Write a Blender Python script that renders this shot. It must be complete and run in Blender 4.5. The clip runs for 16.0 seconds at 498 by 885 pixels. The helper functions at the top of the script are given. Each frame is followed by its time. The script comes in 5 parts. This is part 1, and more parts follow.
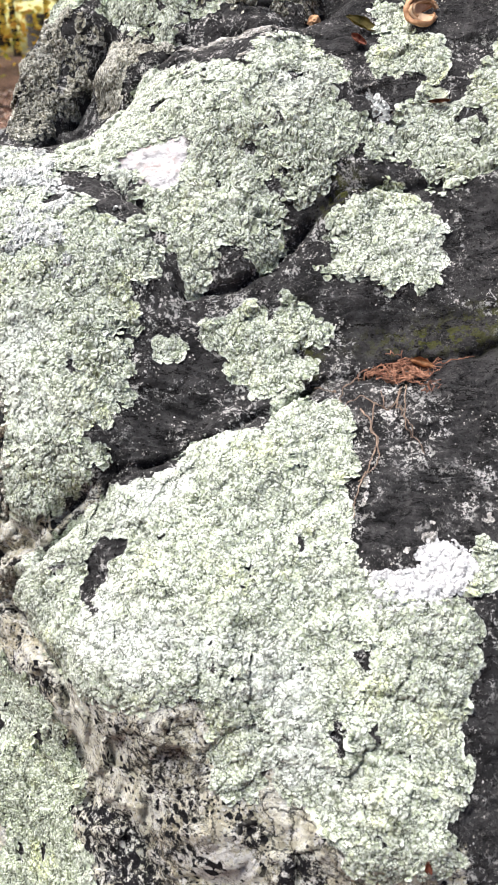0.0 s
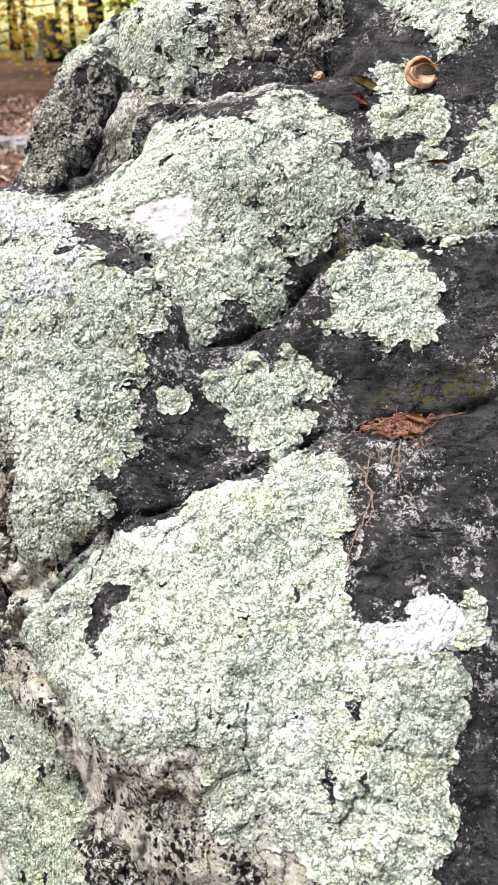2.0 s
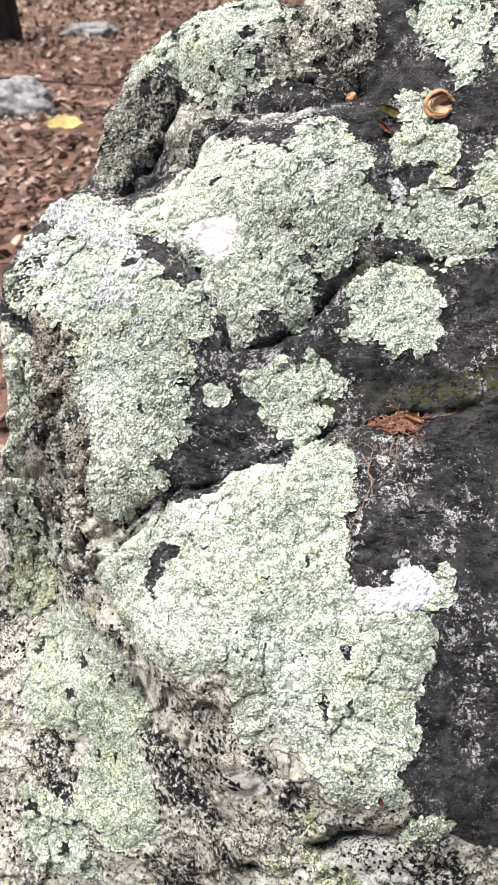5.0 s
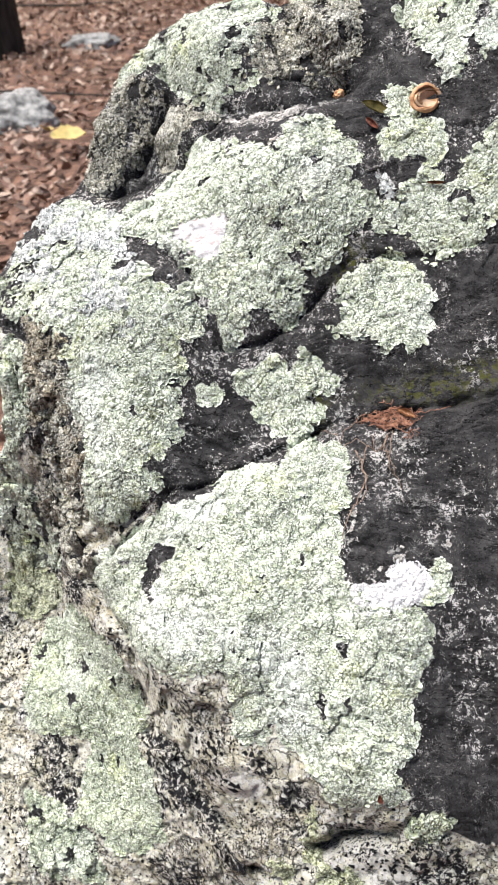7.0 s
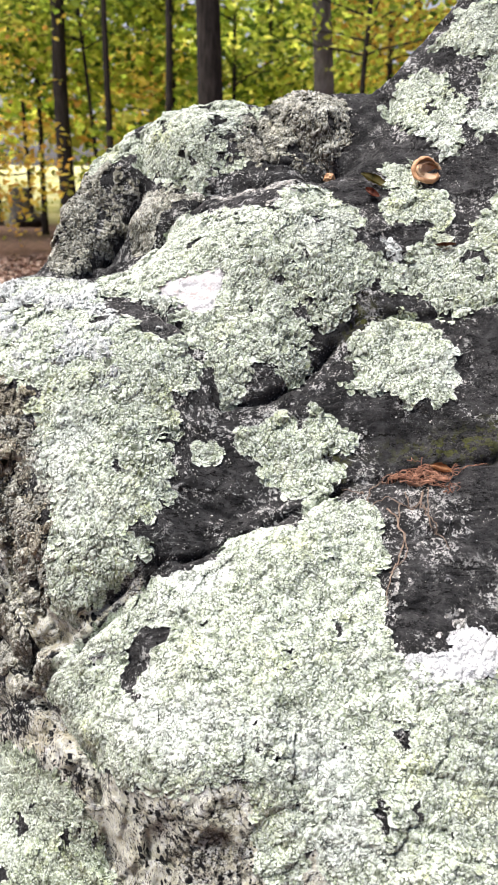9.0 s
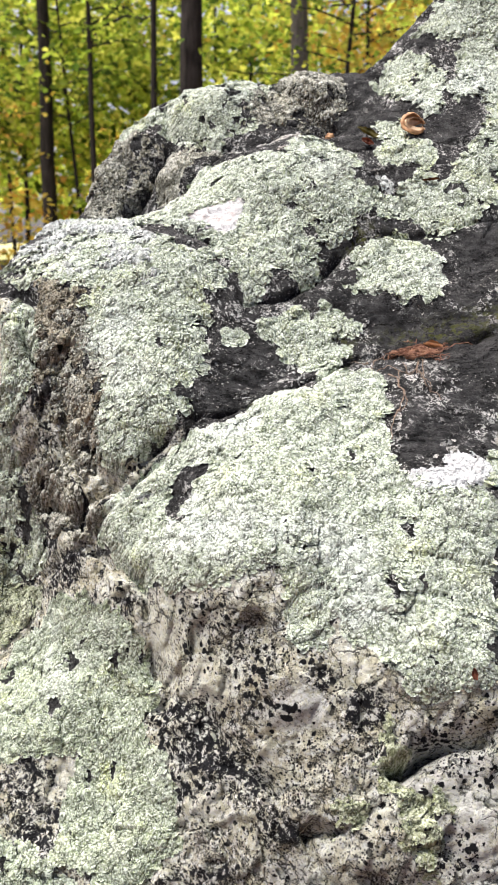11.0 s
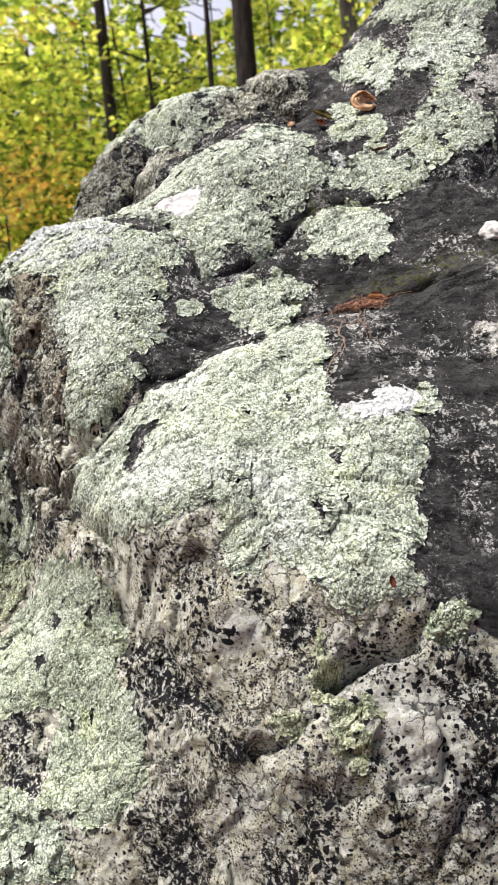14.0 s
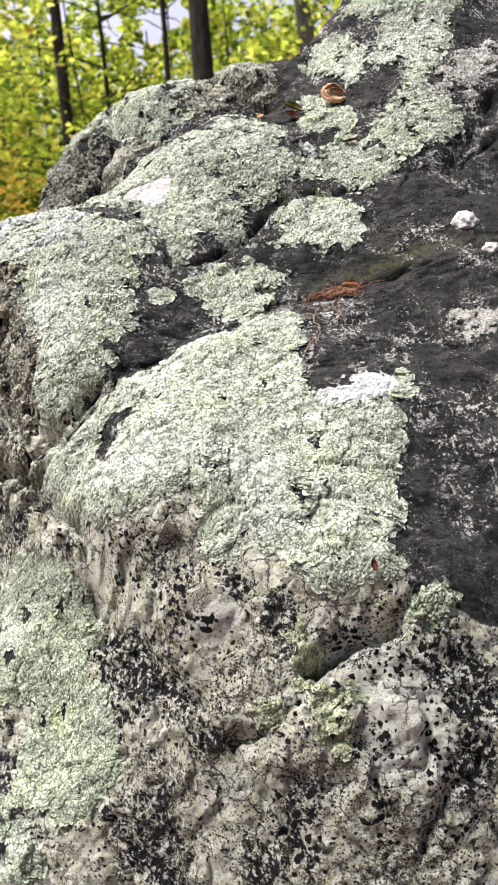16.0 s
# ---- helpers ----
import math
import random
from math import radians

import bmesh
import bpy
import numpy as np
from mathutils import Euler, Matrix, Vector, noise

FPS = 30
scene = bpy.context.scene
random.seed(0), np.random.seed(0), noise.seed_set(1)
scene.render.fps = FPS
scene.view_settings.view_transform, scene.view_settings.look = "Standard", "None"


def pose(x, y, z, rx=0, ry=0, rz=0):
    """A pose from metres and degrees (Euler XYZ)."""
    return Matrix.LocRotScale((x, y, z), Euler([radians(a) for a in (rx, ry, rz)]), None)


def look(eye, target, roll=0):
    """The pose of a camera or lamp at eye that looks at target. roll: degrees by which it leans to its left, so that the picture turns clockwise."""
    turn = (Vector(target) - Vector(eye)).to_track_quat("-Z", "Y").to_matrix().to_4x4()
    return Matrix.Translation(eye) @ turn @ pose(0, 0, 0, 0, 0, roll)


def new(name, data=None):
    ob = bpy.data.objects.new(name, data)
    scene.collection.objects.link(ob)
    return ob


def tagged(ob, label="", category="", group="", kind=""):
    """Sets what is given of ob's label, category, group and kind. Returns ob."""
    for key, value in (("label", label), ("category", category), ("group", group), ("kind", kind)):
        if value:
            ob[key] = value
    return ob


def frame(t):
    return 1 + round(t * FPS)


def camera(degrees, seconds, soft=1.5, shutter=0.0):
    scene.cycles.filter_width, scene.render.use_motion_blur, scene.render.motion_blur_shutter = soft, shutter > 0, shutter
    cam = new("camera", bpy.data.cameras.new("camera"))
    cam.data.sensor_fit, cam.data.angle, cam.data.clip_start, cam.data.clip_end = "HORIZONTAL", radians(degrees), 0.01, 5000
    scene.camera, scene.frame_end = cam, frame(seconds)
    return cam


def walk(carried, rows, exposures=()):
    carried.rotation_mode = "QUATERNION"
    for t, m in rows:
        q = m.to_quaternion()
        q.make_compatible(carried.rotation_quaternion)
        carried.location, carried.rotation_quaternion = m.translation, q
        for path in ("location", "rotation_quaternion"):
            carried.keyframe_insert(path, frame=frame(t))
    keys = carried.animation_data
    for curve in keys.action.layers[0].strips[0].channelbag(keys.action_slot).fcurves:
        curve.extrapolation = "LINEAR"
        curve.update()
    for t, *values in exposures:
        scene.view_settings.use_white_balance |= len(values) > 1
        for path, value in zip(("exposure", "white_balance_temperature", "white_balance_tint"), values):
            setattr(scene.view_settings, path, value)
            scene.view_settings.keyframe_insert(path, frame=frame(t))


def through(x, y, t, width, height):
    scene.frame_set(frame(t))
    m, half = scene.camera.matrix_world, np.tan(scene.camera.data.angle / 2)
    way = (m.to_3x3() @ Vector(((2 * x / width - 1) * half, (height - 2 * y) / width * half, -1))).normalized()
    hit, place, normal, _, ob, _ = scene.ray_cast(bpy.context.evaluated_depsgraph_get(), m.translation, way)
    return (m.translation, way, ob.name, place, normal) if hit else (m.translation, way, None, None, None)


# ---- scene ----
cam = camera(30.8, 16.0, 0.6)
cam.data.dof.use_dof, cam.data.dof.focus_distance, cam.data.dof.aperture_fstop = True, 0.90, 20.0
PATH = [
    (0, (0.032, 0.006, 1.0), (-0.045, 1.82, 0.161), -1.4),
    (0.5, (0.033, 0.002, 1.011), (-0.044, 1.825, 0.192), -1.4),
    (1, (0.027, -0.001, 1.02), (-0.037, 1.824, 0.206), -1.1),
    (1.5, (0.018, 0.001, 1.023), (-0.023, 1.833, 0.22), -0.6),
    (2, (0.037, -0.005, 1.05), (-0.05, 1.812, 0.219), -0.7),
    (2.5, (0.061, -0.037, 1.122), (-0.074, 1.76, 0.255), -1.3),
    (3, (0.06, -0.043, 1.151), (-0.085, 1.682, 0.149), -1.1),
    (3.5, (0.036, -0.058, 1.188), (-0.092, 1.618, 0.105), 1.2),
    (4, (0.053, -0.109, 1.236), (-0.111, 1.561, 0.147), 0.1),
    (4.2, (0.069, -0.114, 1.239), (-0.135, 1.557, 0.159), -0.5),
    (6.3, (0.098, -0.123, 1.221), (-0.143, 1.563, 0.173), -2.9),
    (6.5, (0.098, -0.122, 1.224), (-0.148, 1.562, 0.172), -3.0),
    (7, (0.113, -0.118, 1.224), (-0.156, 1.567, 0.18), -3.9),
    (7.5, (0.113, -0.116, 1.196), (-0.153, 1.607, 0.217), -3.7),
    (8, (0.027, -0.121, 1.119), (-0.015, 1.704, 0.3), -2.0),
    (8.5, (-0.008, -0.046, 0.994), (0.015, 1.887, 0.482), -1.5),
    (9, (-0.03, -0.067, 0.971), (-0.026, 1.867, 0.462), 0.3),
    (9.5, (-0.023, -0.114, 0.919), (-0.035, 1.82, 0.408), -0.4),
    (10, (-0.066, -0.173, 0.811), (0.039, 1.791, 0.449), -0.4),
    (10.2, (-0.08, -0.219, 0.811), (0.023, 1.746, 0.457), -0.0),
    (12.3, (0.003, -0.275, 0.728), (-0.165, 1.701, 0.472), -2.7),
    (12.5, (0.031, -0.286, 0.714), (-0.173, 1.691, 0.489), -3.1),
    (13, (0.057, -0.312, 0.715), (-0.127, 1.665, 0.478), -3.7),
    (13.5, (0.076, -0.31, 0.702), (-0.101, 1.669, 0.47), -4.6),
    (14, (0.074, -0.315, 0.707), (-0.083, 1.664, 0.468), -4.8),
    (14.5, (0.069, -0.32, 0.706), (-0.055, 1.663, 0.475), -5.1),
    (15, (0.062, -0.324, 0.701), (-0.035, 1.66, 0.467), -5.2),
    (15.5, (0.064, -0.337, 0.698), (-0.031, 1.647, 0.464), -5.2),
    (16, (0.053, -0.307, 0.685), (-0.009, 1.679, 0.458), -4.7),
]
EXPOSURES = [(0.0, 0.84, 6080, 11.5), (9.5, 0.85, 6100, 11.5), (12.5, 0.74, 6280, 9.5), (16.0, 0.79, 6280, 9.5)]
walk(cam, [(t, look(eye, target, roll)) for t, eye, target, roll in PATH], EXPOSURES)

# ---- light: soft overcast light through a thin autumn canopy ----
world = bpy.data.worlds.new("world")
scene.world = world
world.use_nodes = True
sky_nodes = world.node_tree.nodes
sky = sky_nodes.new("ShaderNodeTexSky")
sky.sky_type, sky.sun_disc = "NISHITA", False
sky.sun_elevation, sky.sun_rotation, sky.dust_density, sky.ozone_density, sky.air_density = radians(62), radians(-50), 8.0, 0.6, 0.4
sky_nodes["Background"].inputs["Strength"].default_value = 0.15
world.node_tree.links.new(sky.outputs["Color"], sky_nodes["Background"].inputs["Color"])
sun_data = bpy.data.lights.new("sun", "SUN")
sun_data.energy, sun_data.angle, sun_data.color = 3.2, radians(16), (1.0, 0.95, 0.88)
sun = new("sun", sun_data)
sun.matrix_world = look((-1.9, -0.8, 5.8), (0, 0.7, 0.7))


# ---- materials ----
class Nodes:
    """A short hand for one node material."""

    def __init__(self, name, rough=0.8):
        self.mat = bpy.data.materials.new(name)
        self.mat.use_nodes = True
        self.tree = self.mat.node_tree
        self.bsdf = self.tree.nodes["Principled BSDF"]
        self.bsdf.inputs["Roughness"].default_value = rough
        self.bsdf.inputs["Specular IOR Level"].default_value = 0.2

    def node(self, kind, **values):
        n = self.tree.nodes.new(kind)
        for k, v in values.items():
            setattr(n, k, v)
        return n

    def put(self, socket, value):
        if isinstance(value, bpy.types.NodeSocket):
            self.tree.links.new(value, socket)
        else:
            socket.default_value = value

    def coords(self):
        return self.node("ShaderNodeTexCoord").outputs["Object"]

    def noise(self, scale, detail=4.0, rough=0.6, vector=None, out="Fac"):
        n = self.node("ShaderNodeTexNoise")
        n.inputs["Scale"].default_value, n.inputs["Detail"].default_value, n.inputs["Roughness"].default_value = scale, detail, rough
        self.put(n.inputs["Vector"], vector or self.coords())
        return n.outputs[out]

    def cells(self, scale, out="Distance", feature="F1", jitter=1.0, vector=None):
        n = self.node("ShaderNodeTexVoronoi", feature=feature)
        n.inputs["Scale"].default_value, n.inputs["Randomness"].default_value = scale, jitter
        self.put(n.inputs["Vector"], vector or self.coords())
        return n.outputs[out]

    def band(self, value, low, high, a=0.0, b=1.0):
        n = self.node("ShaderNodeMapRange")
        n.interpolation_type = "SMOOTHSTEP"
        for i, x in zip(range(1, 5), (low, high, a, b)):
            self.put(n.inputs[i], x)
        self.put(n.inputs[0], value)
        return n.outputs[0]

    def math(self, op, a, b=0.0):
        n = self.node("ShaderNodeMath", operation=op)
        self.put(n.inputs[0], a)
        self.put(n.inputs[1], b)
        return n.outputs[0]

    def mix(self, fac, a, b):
        n = self.node("ShaderNodeMix", data_type="RGBA")
        self.put(n.inputs[0], fac)
        self.put(n.inputs[6], a if isinstance(a, bpy.types.NodeSocket) else (*a, 1))
        self.put(n.inputs[7], b if isinstance(b, bpy.types.NodeSocket) else (*b, 1))
        return n.outputs[2]

    def attribute(self, name):
        return self.node("ShaderNodeAttribute", attribute_name=name).outputs["Fac"]

    def island(self):
        return self.node("ShaderNodeNewGeometry").outputs["Random Per Island"]

    def bump(self, height, distance, strength=1.0, normal=None):
        n = self.node("ShaderNodeBump")
        n.inputs["Strength"].default_value, n.inputs["Distance"].default_value = strength, distance
        self.put(n.inputs["Height"], height)
        if normal:
            self.put(n.inputs["Normal"], normal)
        return n.outputs["Normal"]

    def done(self, colour, normal=None, rough=None):
        self.put(self.bsdf.inputs["Base Color"], colour if isinstance(colour, bpy.types.NodeSocket) else (*colour, 1))
        if normal:
            self.put(self.bsdf.inputs["Normal"], normal)
        if rough is not None:
            self.put(self.bsdf.inputs["Roughness"], rough)
        return self.mat


def rock_material():
    """Dark patina, speckled pale granite, quartz and white crust, by the stains painted on the boulder."""
    m = Nodes("rock", 0.8)
    m.bsdf.inputs["Specular IOR Level"].default_value = 0.12
    patina, crust, tan, moss, quartz, dark_drift, lime = (m.attribute(k) for k in ("patina", "crust", "tan", "moss", "quartz", "dark_drift", "lime"))
    fine = m.noise(520, 4)
    # bare granite: tan and cream grains
    pale = m.mix(m.band(m.noise(38, 6, 0.7), 0.38, 0.62), (0.60, 0.57, 0.41), (0.88, 0.87, 0.74))
    pale = m.mix(m.math("MULTIPLY", tan, m.band(m.noise(40, 5), 0.40, 0.62, 0.1, 0.8)), pale, (0.51, 0.455, 0.305))
    pepper = m.math("ADD", m.noise(210, 6, 0.85), m.math("MULTIPLY", m.math("SUBTRACT", m.noise(11, 5, 0.65), 0.5), 0.55))
    pepper = m.math("ADD", pepper, m.math("MULTIPLY", tan, 0.045))
    pale = m.mix(m.band(pepper, 0.562, 0.592, 0.0, 0.88), pale, m.mix(m.noise(90), (0.035, 0.032, 0.027), (0.14, 0.122, 0.095)))
    pale = m.mix(m.band(m.noise(150, 6, 0.85), 0.53, 0.555, 0.0, 0.9), pale, (0.80, 0.80, 0.75))
    # chalky white crust in drifts
    ragged = m.math("MULTIPLY", m.math("SUBTRACT", m.noise(60, 8, 0.8), 0.5), 3.4)
    white = m.band(m.math("ADD", m.math("ADD", lime, ragged), m.math("MULTIPLY", m.math("SUBTRACT", m.noise(13, 4), 0.5), 1.8)), 0.30, 0.40)
    pale = m.mix(m.math("MULTIPLY", white, m.band(m.noise(230, 6, 0.85), 0.455, 0.51)), pale, m.mix(m.noise(50, 4), (0.64, 0.62, 0.55), (0.87, 0.86, 0.82)))
    pale = m.mix(m.band(m.noise(290, 6, 0.85), 0.565, 0.59, 0.0, 0.75), pale, (0.10, 0.092, 0.08))
    # black crust: drifts of dots, and dark sheets with white scraps left in them
    drift = m.band(m.noise(12, 4), 0.40, 0.50)
    dots = m.band(m.math("ADD", m.math("ADD", m.cells(130), m.math("MULTIPLY", m.noise(230, 4, 0.8), 0.9)), m.math("MULTIPLY", m.noise(30, 4), 1.9)), 1.60, 1.65, 1.0, 0.0)
    small = m.band(m.math("ADD", m.cells(300), m.math("MULTIPLY", m.noise(500, 2), 0.25)), 0.40, 0.47, 1.0, 0.0)
    pale = m.mix(m.math("MULTIPLY", small, m.band(m.noise(18, 4), 0.44, 0.52)), pale, (0.02, 0.02, 0.022))
    pale = m.mix(m.math("MULTIPLY", dots, m.math("MAXIMUM", drift, m.band(lime, 0.2, 0.5))), pale, (0.012, 0.012, 0.014))
    sheet = m.band(m.math("ADD", m.math("ADD", dark_drift, ragged), m.math("MULTIPLY", m.math("SUBTRACT", m.noise(11, 4), 0.5), 2.2)), 0.42, 0.50)
    sheet = m.math("MULTIPLY", sheet, m.band(m.math("ADD", m.noise(150, 6, 0.75), m.math("MULTIPLY", m.noise(45, 3), 0.35)), 0.67, 0.71, 1.0, 0.0))
    pale = m.mix(sheet, pale, m.mix(m.band(fine, 0.4, 0.7), (0.008, 0.008, 0.010), (0.040, 0.039, 0.043)))
    # dark slab
    dark = m.mix(m.band(m.noise(45, 6, 0.65), 0.35, 0.7), (0.019, 0.0188, 0.019), (0.072, 0.070, 0.069))
    dark = m.mix(m.math("MULTIPLY", m.band(m.noise(420, 5, 0.7), 0.53, 0.62, 0.0, 0.9), m.band(m.noise(24, 4), 0.44, 0.60, 0.08, 0.8)), dark, (0.13, 0.124, 0.118))
    dark = m.mix(m.band(m.noise(260, 6, 0.8), 0.55, 0.62), dark, (0.005, 0.005, 0.005))
    dark = m.mix(m.math("MULTIPLY", m.band(m.noise(330, 6, 0.85), 0.57, 0.61, 0.0, 0.8), m.band(m.noise(17, 4), 0.46, 0.60)), dark, (0.28, 0.27, 0.25))
    # short crooked cracks along the flaking layers, as near-black lines with bump
    layers = m.node("ShaderNodeMapping")
    m.put(layers.inputs["Vector"], m.coords())
    layers.inputs["Scale"].default_value = (16, 62, 62)
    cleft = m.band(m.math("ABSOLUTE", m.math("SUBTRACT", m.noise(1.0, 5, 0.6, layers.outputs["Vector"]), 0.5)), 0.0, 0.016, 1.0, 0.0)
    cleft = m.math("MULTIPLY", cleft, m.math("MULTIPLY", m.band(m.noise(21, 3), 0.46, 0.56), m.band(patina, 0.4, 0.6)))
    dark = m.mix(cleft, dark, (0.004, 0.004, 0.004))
    edge = m.math("ADD", patina, m.math("MULTIPLY", m.math("SUBTRACT", m.noise(60, 6, 0.7), 0.5), 0.9))
    colour = m.mix(m.band(edge, 0.42, 0.58), pale, dark)
    # crooked scraps of white crust
    scraps = m.math("MULTIPLY", m.band(m.math("ADD", m.noise(190, 6, 0.8), m.math("MULTIPLY", m.noise(36, 4), 0.5)), 0.80, 0.815), m.band(m.noise(450, 3, 0.7), 0.44, 0.49))
    colour = m.mix(m.math("MULTIPLY", crust, scraps), colour, m.mix(m.noise(40), (0.50, 0.50, 0.46), (0.80, 0.79, 0.76)))
    green = m.mix(m.noise(260), (0.030, 0.038, 0.008), (0.12, 0.12, 0.03))
    colour = m.mix(m.math("MULTIPLY", moss, m.band(m.noise(120, 6, 0.7), 0.49, 0.56)), colour, green)
    bent = m.node("ShaderNodeVectorMath", operation="ADD")
    m.put(bent.inputs[0], m.coords())
    shift = m.node("ShaderNodeVectorMath", operation="SCALE")
    m.put(shift.inputs[0], m.noise(40, 5, 0.65, None, "Color"))
    shift.inputs["Scale"].default_value = 0.03
    m.put(bent.inputs[1], shift.outputs[0])
    # near-black lines along crooked cell edges, also pressed into the bump
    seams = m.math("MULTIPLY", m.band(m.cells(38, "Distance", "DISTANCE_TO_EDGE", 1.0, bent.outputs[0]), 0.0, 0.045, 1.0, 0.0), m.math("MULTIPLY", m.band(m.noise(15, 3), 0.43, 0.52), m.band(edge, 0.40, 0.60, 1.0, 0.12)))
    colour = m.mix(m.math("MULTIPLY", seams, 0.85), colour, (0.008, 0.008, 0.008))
    colour = m.mix(quartz, colour, m.mix(m.band(m.noise(60, 5), 0.48, 0.66), (0.84, 0.82, 0.81), (0.74, 0.64, 0.60)))
    height = m.math("ADD", m.noise(110, 8, 0.76), m.math("MULTIPLY", m.noise(420, 5, 0.7), 0.6))
    height = m.math("SUBTRACT", height, m.math("ADD", m.math("MULTIPLY", seams, 0.5), m.math("MULTIPLY", cleft, 0.7)))
    return m.done(colour, m.bump(height, 0.007, 1.0), m.band(fine, 0.3, 0.7, 0.55, 0.85))


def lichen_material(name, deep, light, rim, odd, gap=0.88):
    """A leafy lichen: each lobe has its own shade, paler towards the rim of the lobe; broad drifts of white and of yellow-green."""
    m = Nodes(name, 0.85)
    tip = m.attribute("tip")
    lone = m.math("FRACT", m.math("ADD", m.math("MULTIPLY", m.attribute("shade"), 0.93), m.island()))
    colour = m.mix(m.band(lone, 0.0, 1.0), deep, light)
    colour = m.mix(m.math("MULTIPLY", m.band(m.noise(26, 5), 0.52, 0.66), 0.8), colour, odd)
    colour = m.mix(m.math("MULTIPLY", m.band(tip, 0.3, 1.0), 0.6), colour, rim)
    colour = m.mix(m.math("MULTIPLY", m.band(m.noise(13, 5), 0.52, 0.64), 0.5), colour, rim)
    colour = m.mix(m.band(m.noise(620, 3), 0.53, 0.66, 0.0, 0.7), colour, tuple(0.7 * c for c in deep))
    colour = m.mix(m.math("MULTIPLY", m.band(m.noise(34, 6, 0.7), 0.55, 0.70), 0.55), colour, tuple(0.75 * c for c in deep))
    # thin gaps between the lobes: crevice shade and black underside, both painted as colour
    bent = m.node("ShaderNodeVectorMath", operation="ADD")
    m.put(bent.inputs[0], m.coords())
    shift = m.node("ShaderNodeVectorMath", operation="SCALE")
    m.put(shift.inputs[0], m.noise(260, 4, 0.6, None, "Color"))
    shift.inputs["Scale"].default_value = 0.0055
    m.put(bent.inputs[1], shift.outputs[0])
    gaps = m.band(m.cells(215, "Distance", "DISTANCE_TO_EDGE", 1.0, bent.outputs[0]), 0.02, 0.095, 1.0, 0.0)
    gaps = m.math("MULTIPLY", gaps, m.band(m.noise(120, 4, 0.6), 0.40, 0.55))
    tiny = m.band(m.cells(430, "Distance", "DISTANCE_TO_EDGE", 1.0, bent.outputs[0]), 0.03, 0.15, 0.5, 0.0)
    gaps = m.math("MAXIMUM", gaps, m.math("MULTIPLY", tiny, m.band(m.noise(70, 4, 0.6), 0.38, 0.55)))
    gaps = m.math("MAXIMUM", gaps, m.math("MULTIPLY", m.attribute("seam_shade"), m.band(m.noise(170, 4, 0.6), 0.36, 0.56, 0.15, 0.9)))
    # small pits, their shade painted in dark as well
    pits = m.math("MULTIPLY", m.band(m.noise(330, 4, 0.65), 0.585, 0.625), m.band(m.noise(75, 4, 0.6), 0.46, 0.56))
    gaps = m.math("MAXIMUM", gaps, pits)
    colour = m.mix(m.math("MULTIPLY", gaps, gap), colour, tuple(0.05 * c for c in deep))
    height = m.math("SUBTRACT", m.math("ADD", m.noise(420, 4, 0.6), m.math("MULTIPLY", m.noise(1100, 2), 0.3)), m.math("MULTIPLY", gaps, 0.6))
    return m.done(colour, m.bump(height, 0.0010, 0.8))


def plain_material(name, a, b, scale, rough=0.8, relief=0.001, stretch=(1, 1, 1)):
    m = Nodes(name, rough)
    at = m.node("ShaderNodeMapping")
    m.put(at.inputs["Vector"], m.coords())
    at.inputs["Scale"].default_value = stretch
    at = at.outputs["Vector"]
    fac = m.math("ADD", m.math("MULTIPLY", m.noise(scale, 6, vector=at), 0.75), m.math("MULTIPLY", m.noise(scale * 0.13, 3, vector=at), 0.25))
    return m.done(m.mix(m.band(fac, 0.34, 0.66), a, b), m.bump(m.noise(scale, 6, vector=at), relief))


def leaf_material(name, tones, through=0.0):
    m = Nodes(name, 0.6)
    lone = m.island()
    colour = tones[0]
    for i, tone in enumerate(tones[1:], 1):
        colour = m.mix(m.band(lone, i / len(tones) - 0.02, i / len(tones) + 0.02), colour, tone)
    colour = m.mix(m.math("MULTIPLY", m.noise(60), 0.35), colour, tuple(c * 0.55 for c in tones[0]))
    m.done(colour)
    if through:
        glow = m.node("ShaderNodeBsdfTranslucent")
        m.put(glow.inputs["Color"], colour)
        both = m.node("ShaderNodeMixShader")
        both.inputs[0].default_value = through
        m.put(both.inputs[1], m.bsdf.outputs[0])
        m.put(both.inputs[2], glow.outputs[0])
        m.put(m.tree.nodes["Material Output"].inputs["Surface"], both.outputs[0])
    return m.mat


def ground_material():
    """Brown leaf mould, and a pale grassy clearing farther back in the wood."""
    m = Nodes("forest_floor", 0.95)
    mould = m.mix(m.band(m.noise(9, 6), 0.34, 0.66), (0.055, 0.032, 0.022), (0.17, 0.10, 0.07))
    turf = m.mix(m.band(m.noise(0.8, 6, 0.7), 0.35, 0.65), (0.38, 0.38, 0.13), (0.62, 0.57, 0.32))
    return m.done(m.mix(m.attribute("grass"), mould, turf), m.bump(m.noise(9, 6), 0.05))


ROCK = rock_material()
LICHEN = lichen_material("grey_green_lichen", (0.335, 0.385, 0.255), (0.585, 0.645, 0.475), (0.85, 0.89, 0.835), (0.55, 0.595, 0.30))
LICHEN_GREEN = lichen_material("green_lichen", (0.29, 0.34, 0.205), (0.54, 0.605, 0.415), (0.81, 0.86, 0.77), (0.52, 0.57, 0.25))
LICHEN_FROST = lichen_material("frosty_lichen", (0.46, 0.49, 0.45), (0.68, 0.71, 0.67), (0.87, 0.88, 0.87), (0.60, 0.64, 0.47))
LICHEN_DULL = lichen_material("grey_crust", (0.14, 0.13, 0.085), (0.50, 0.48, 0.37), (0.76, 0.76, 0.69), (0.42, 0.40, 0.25))
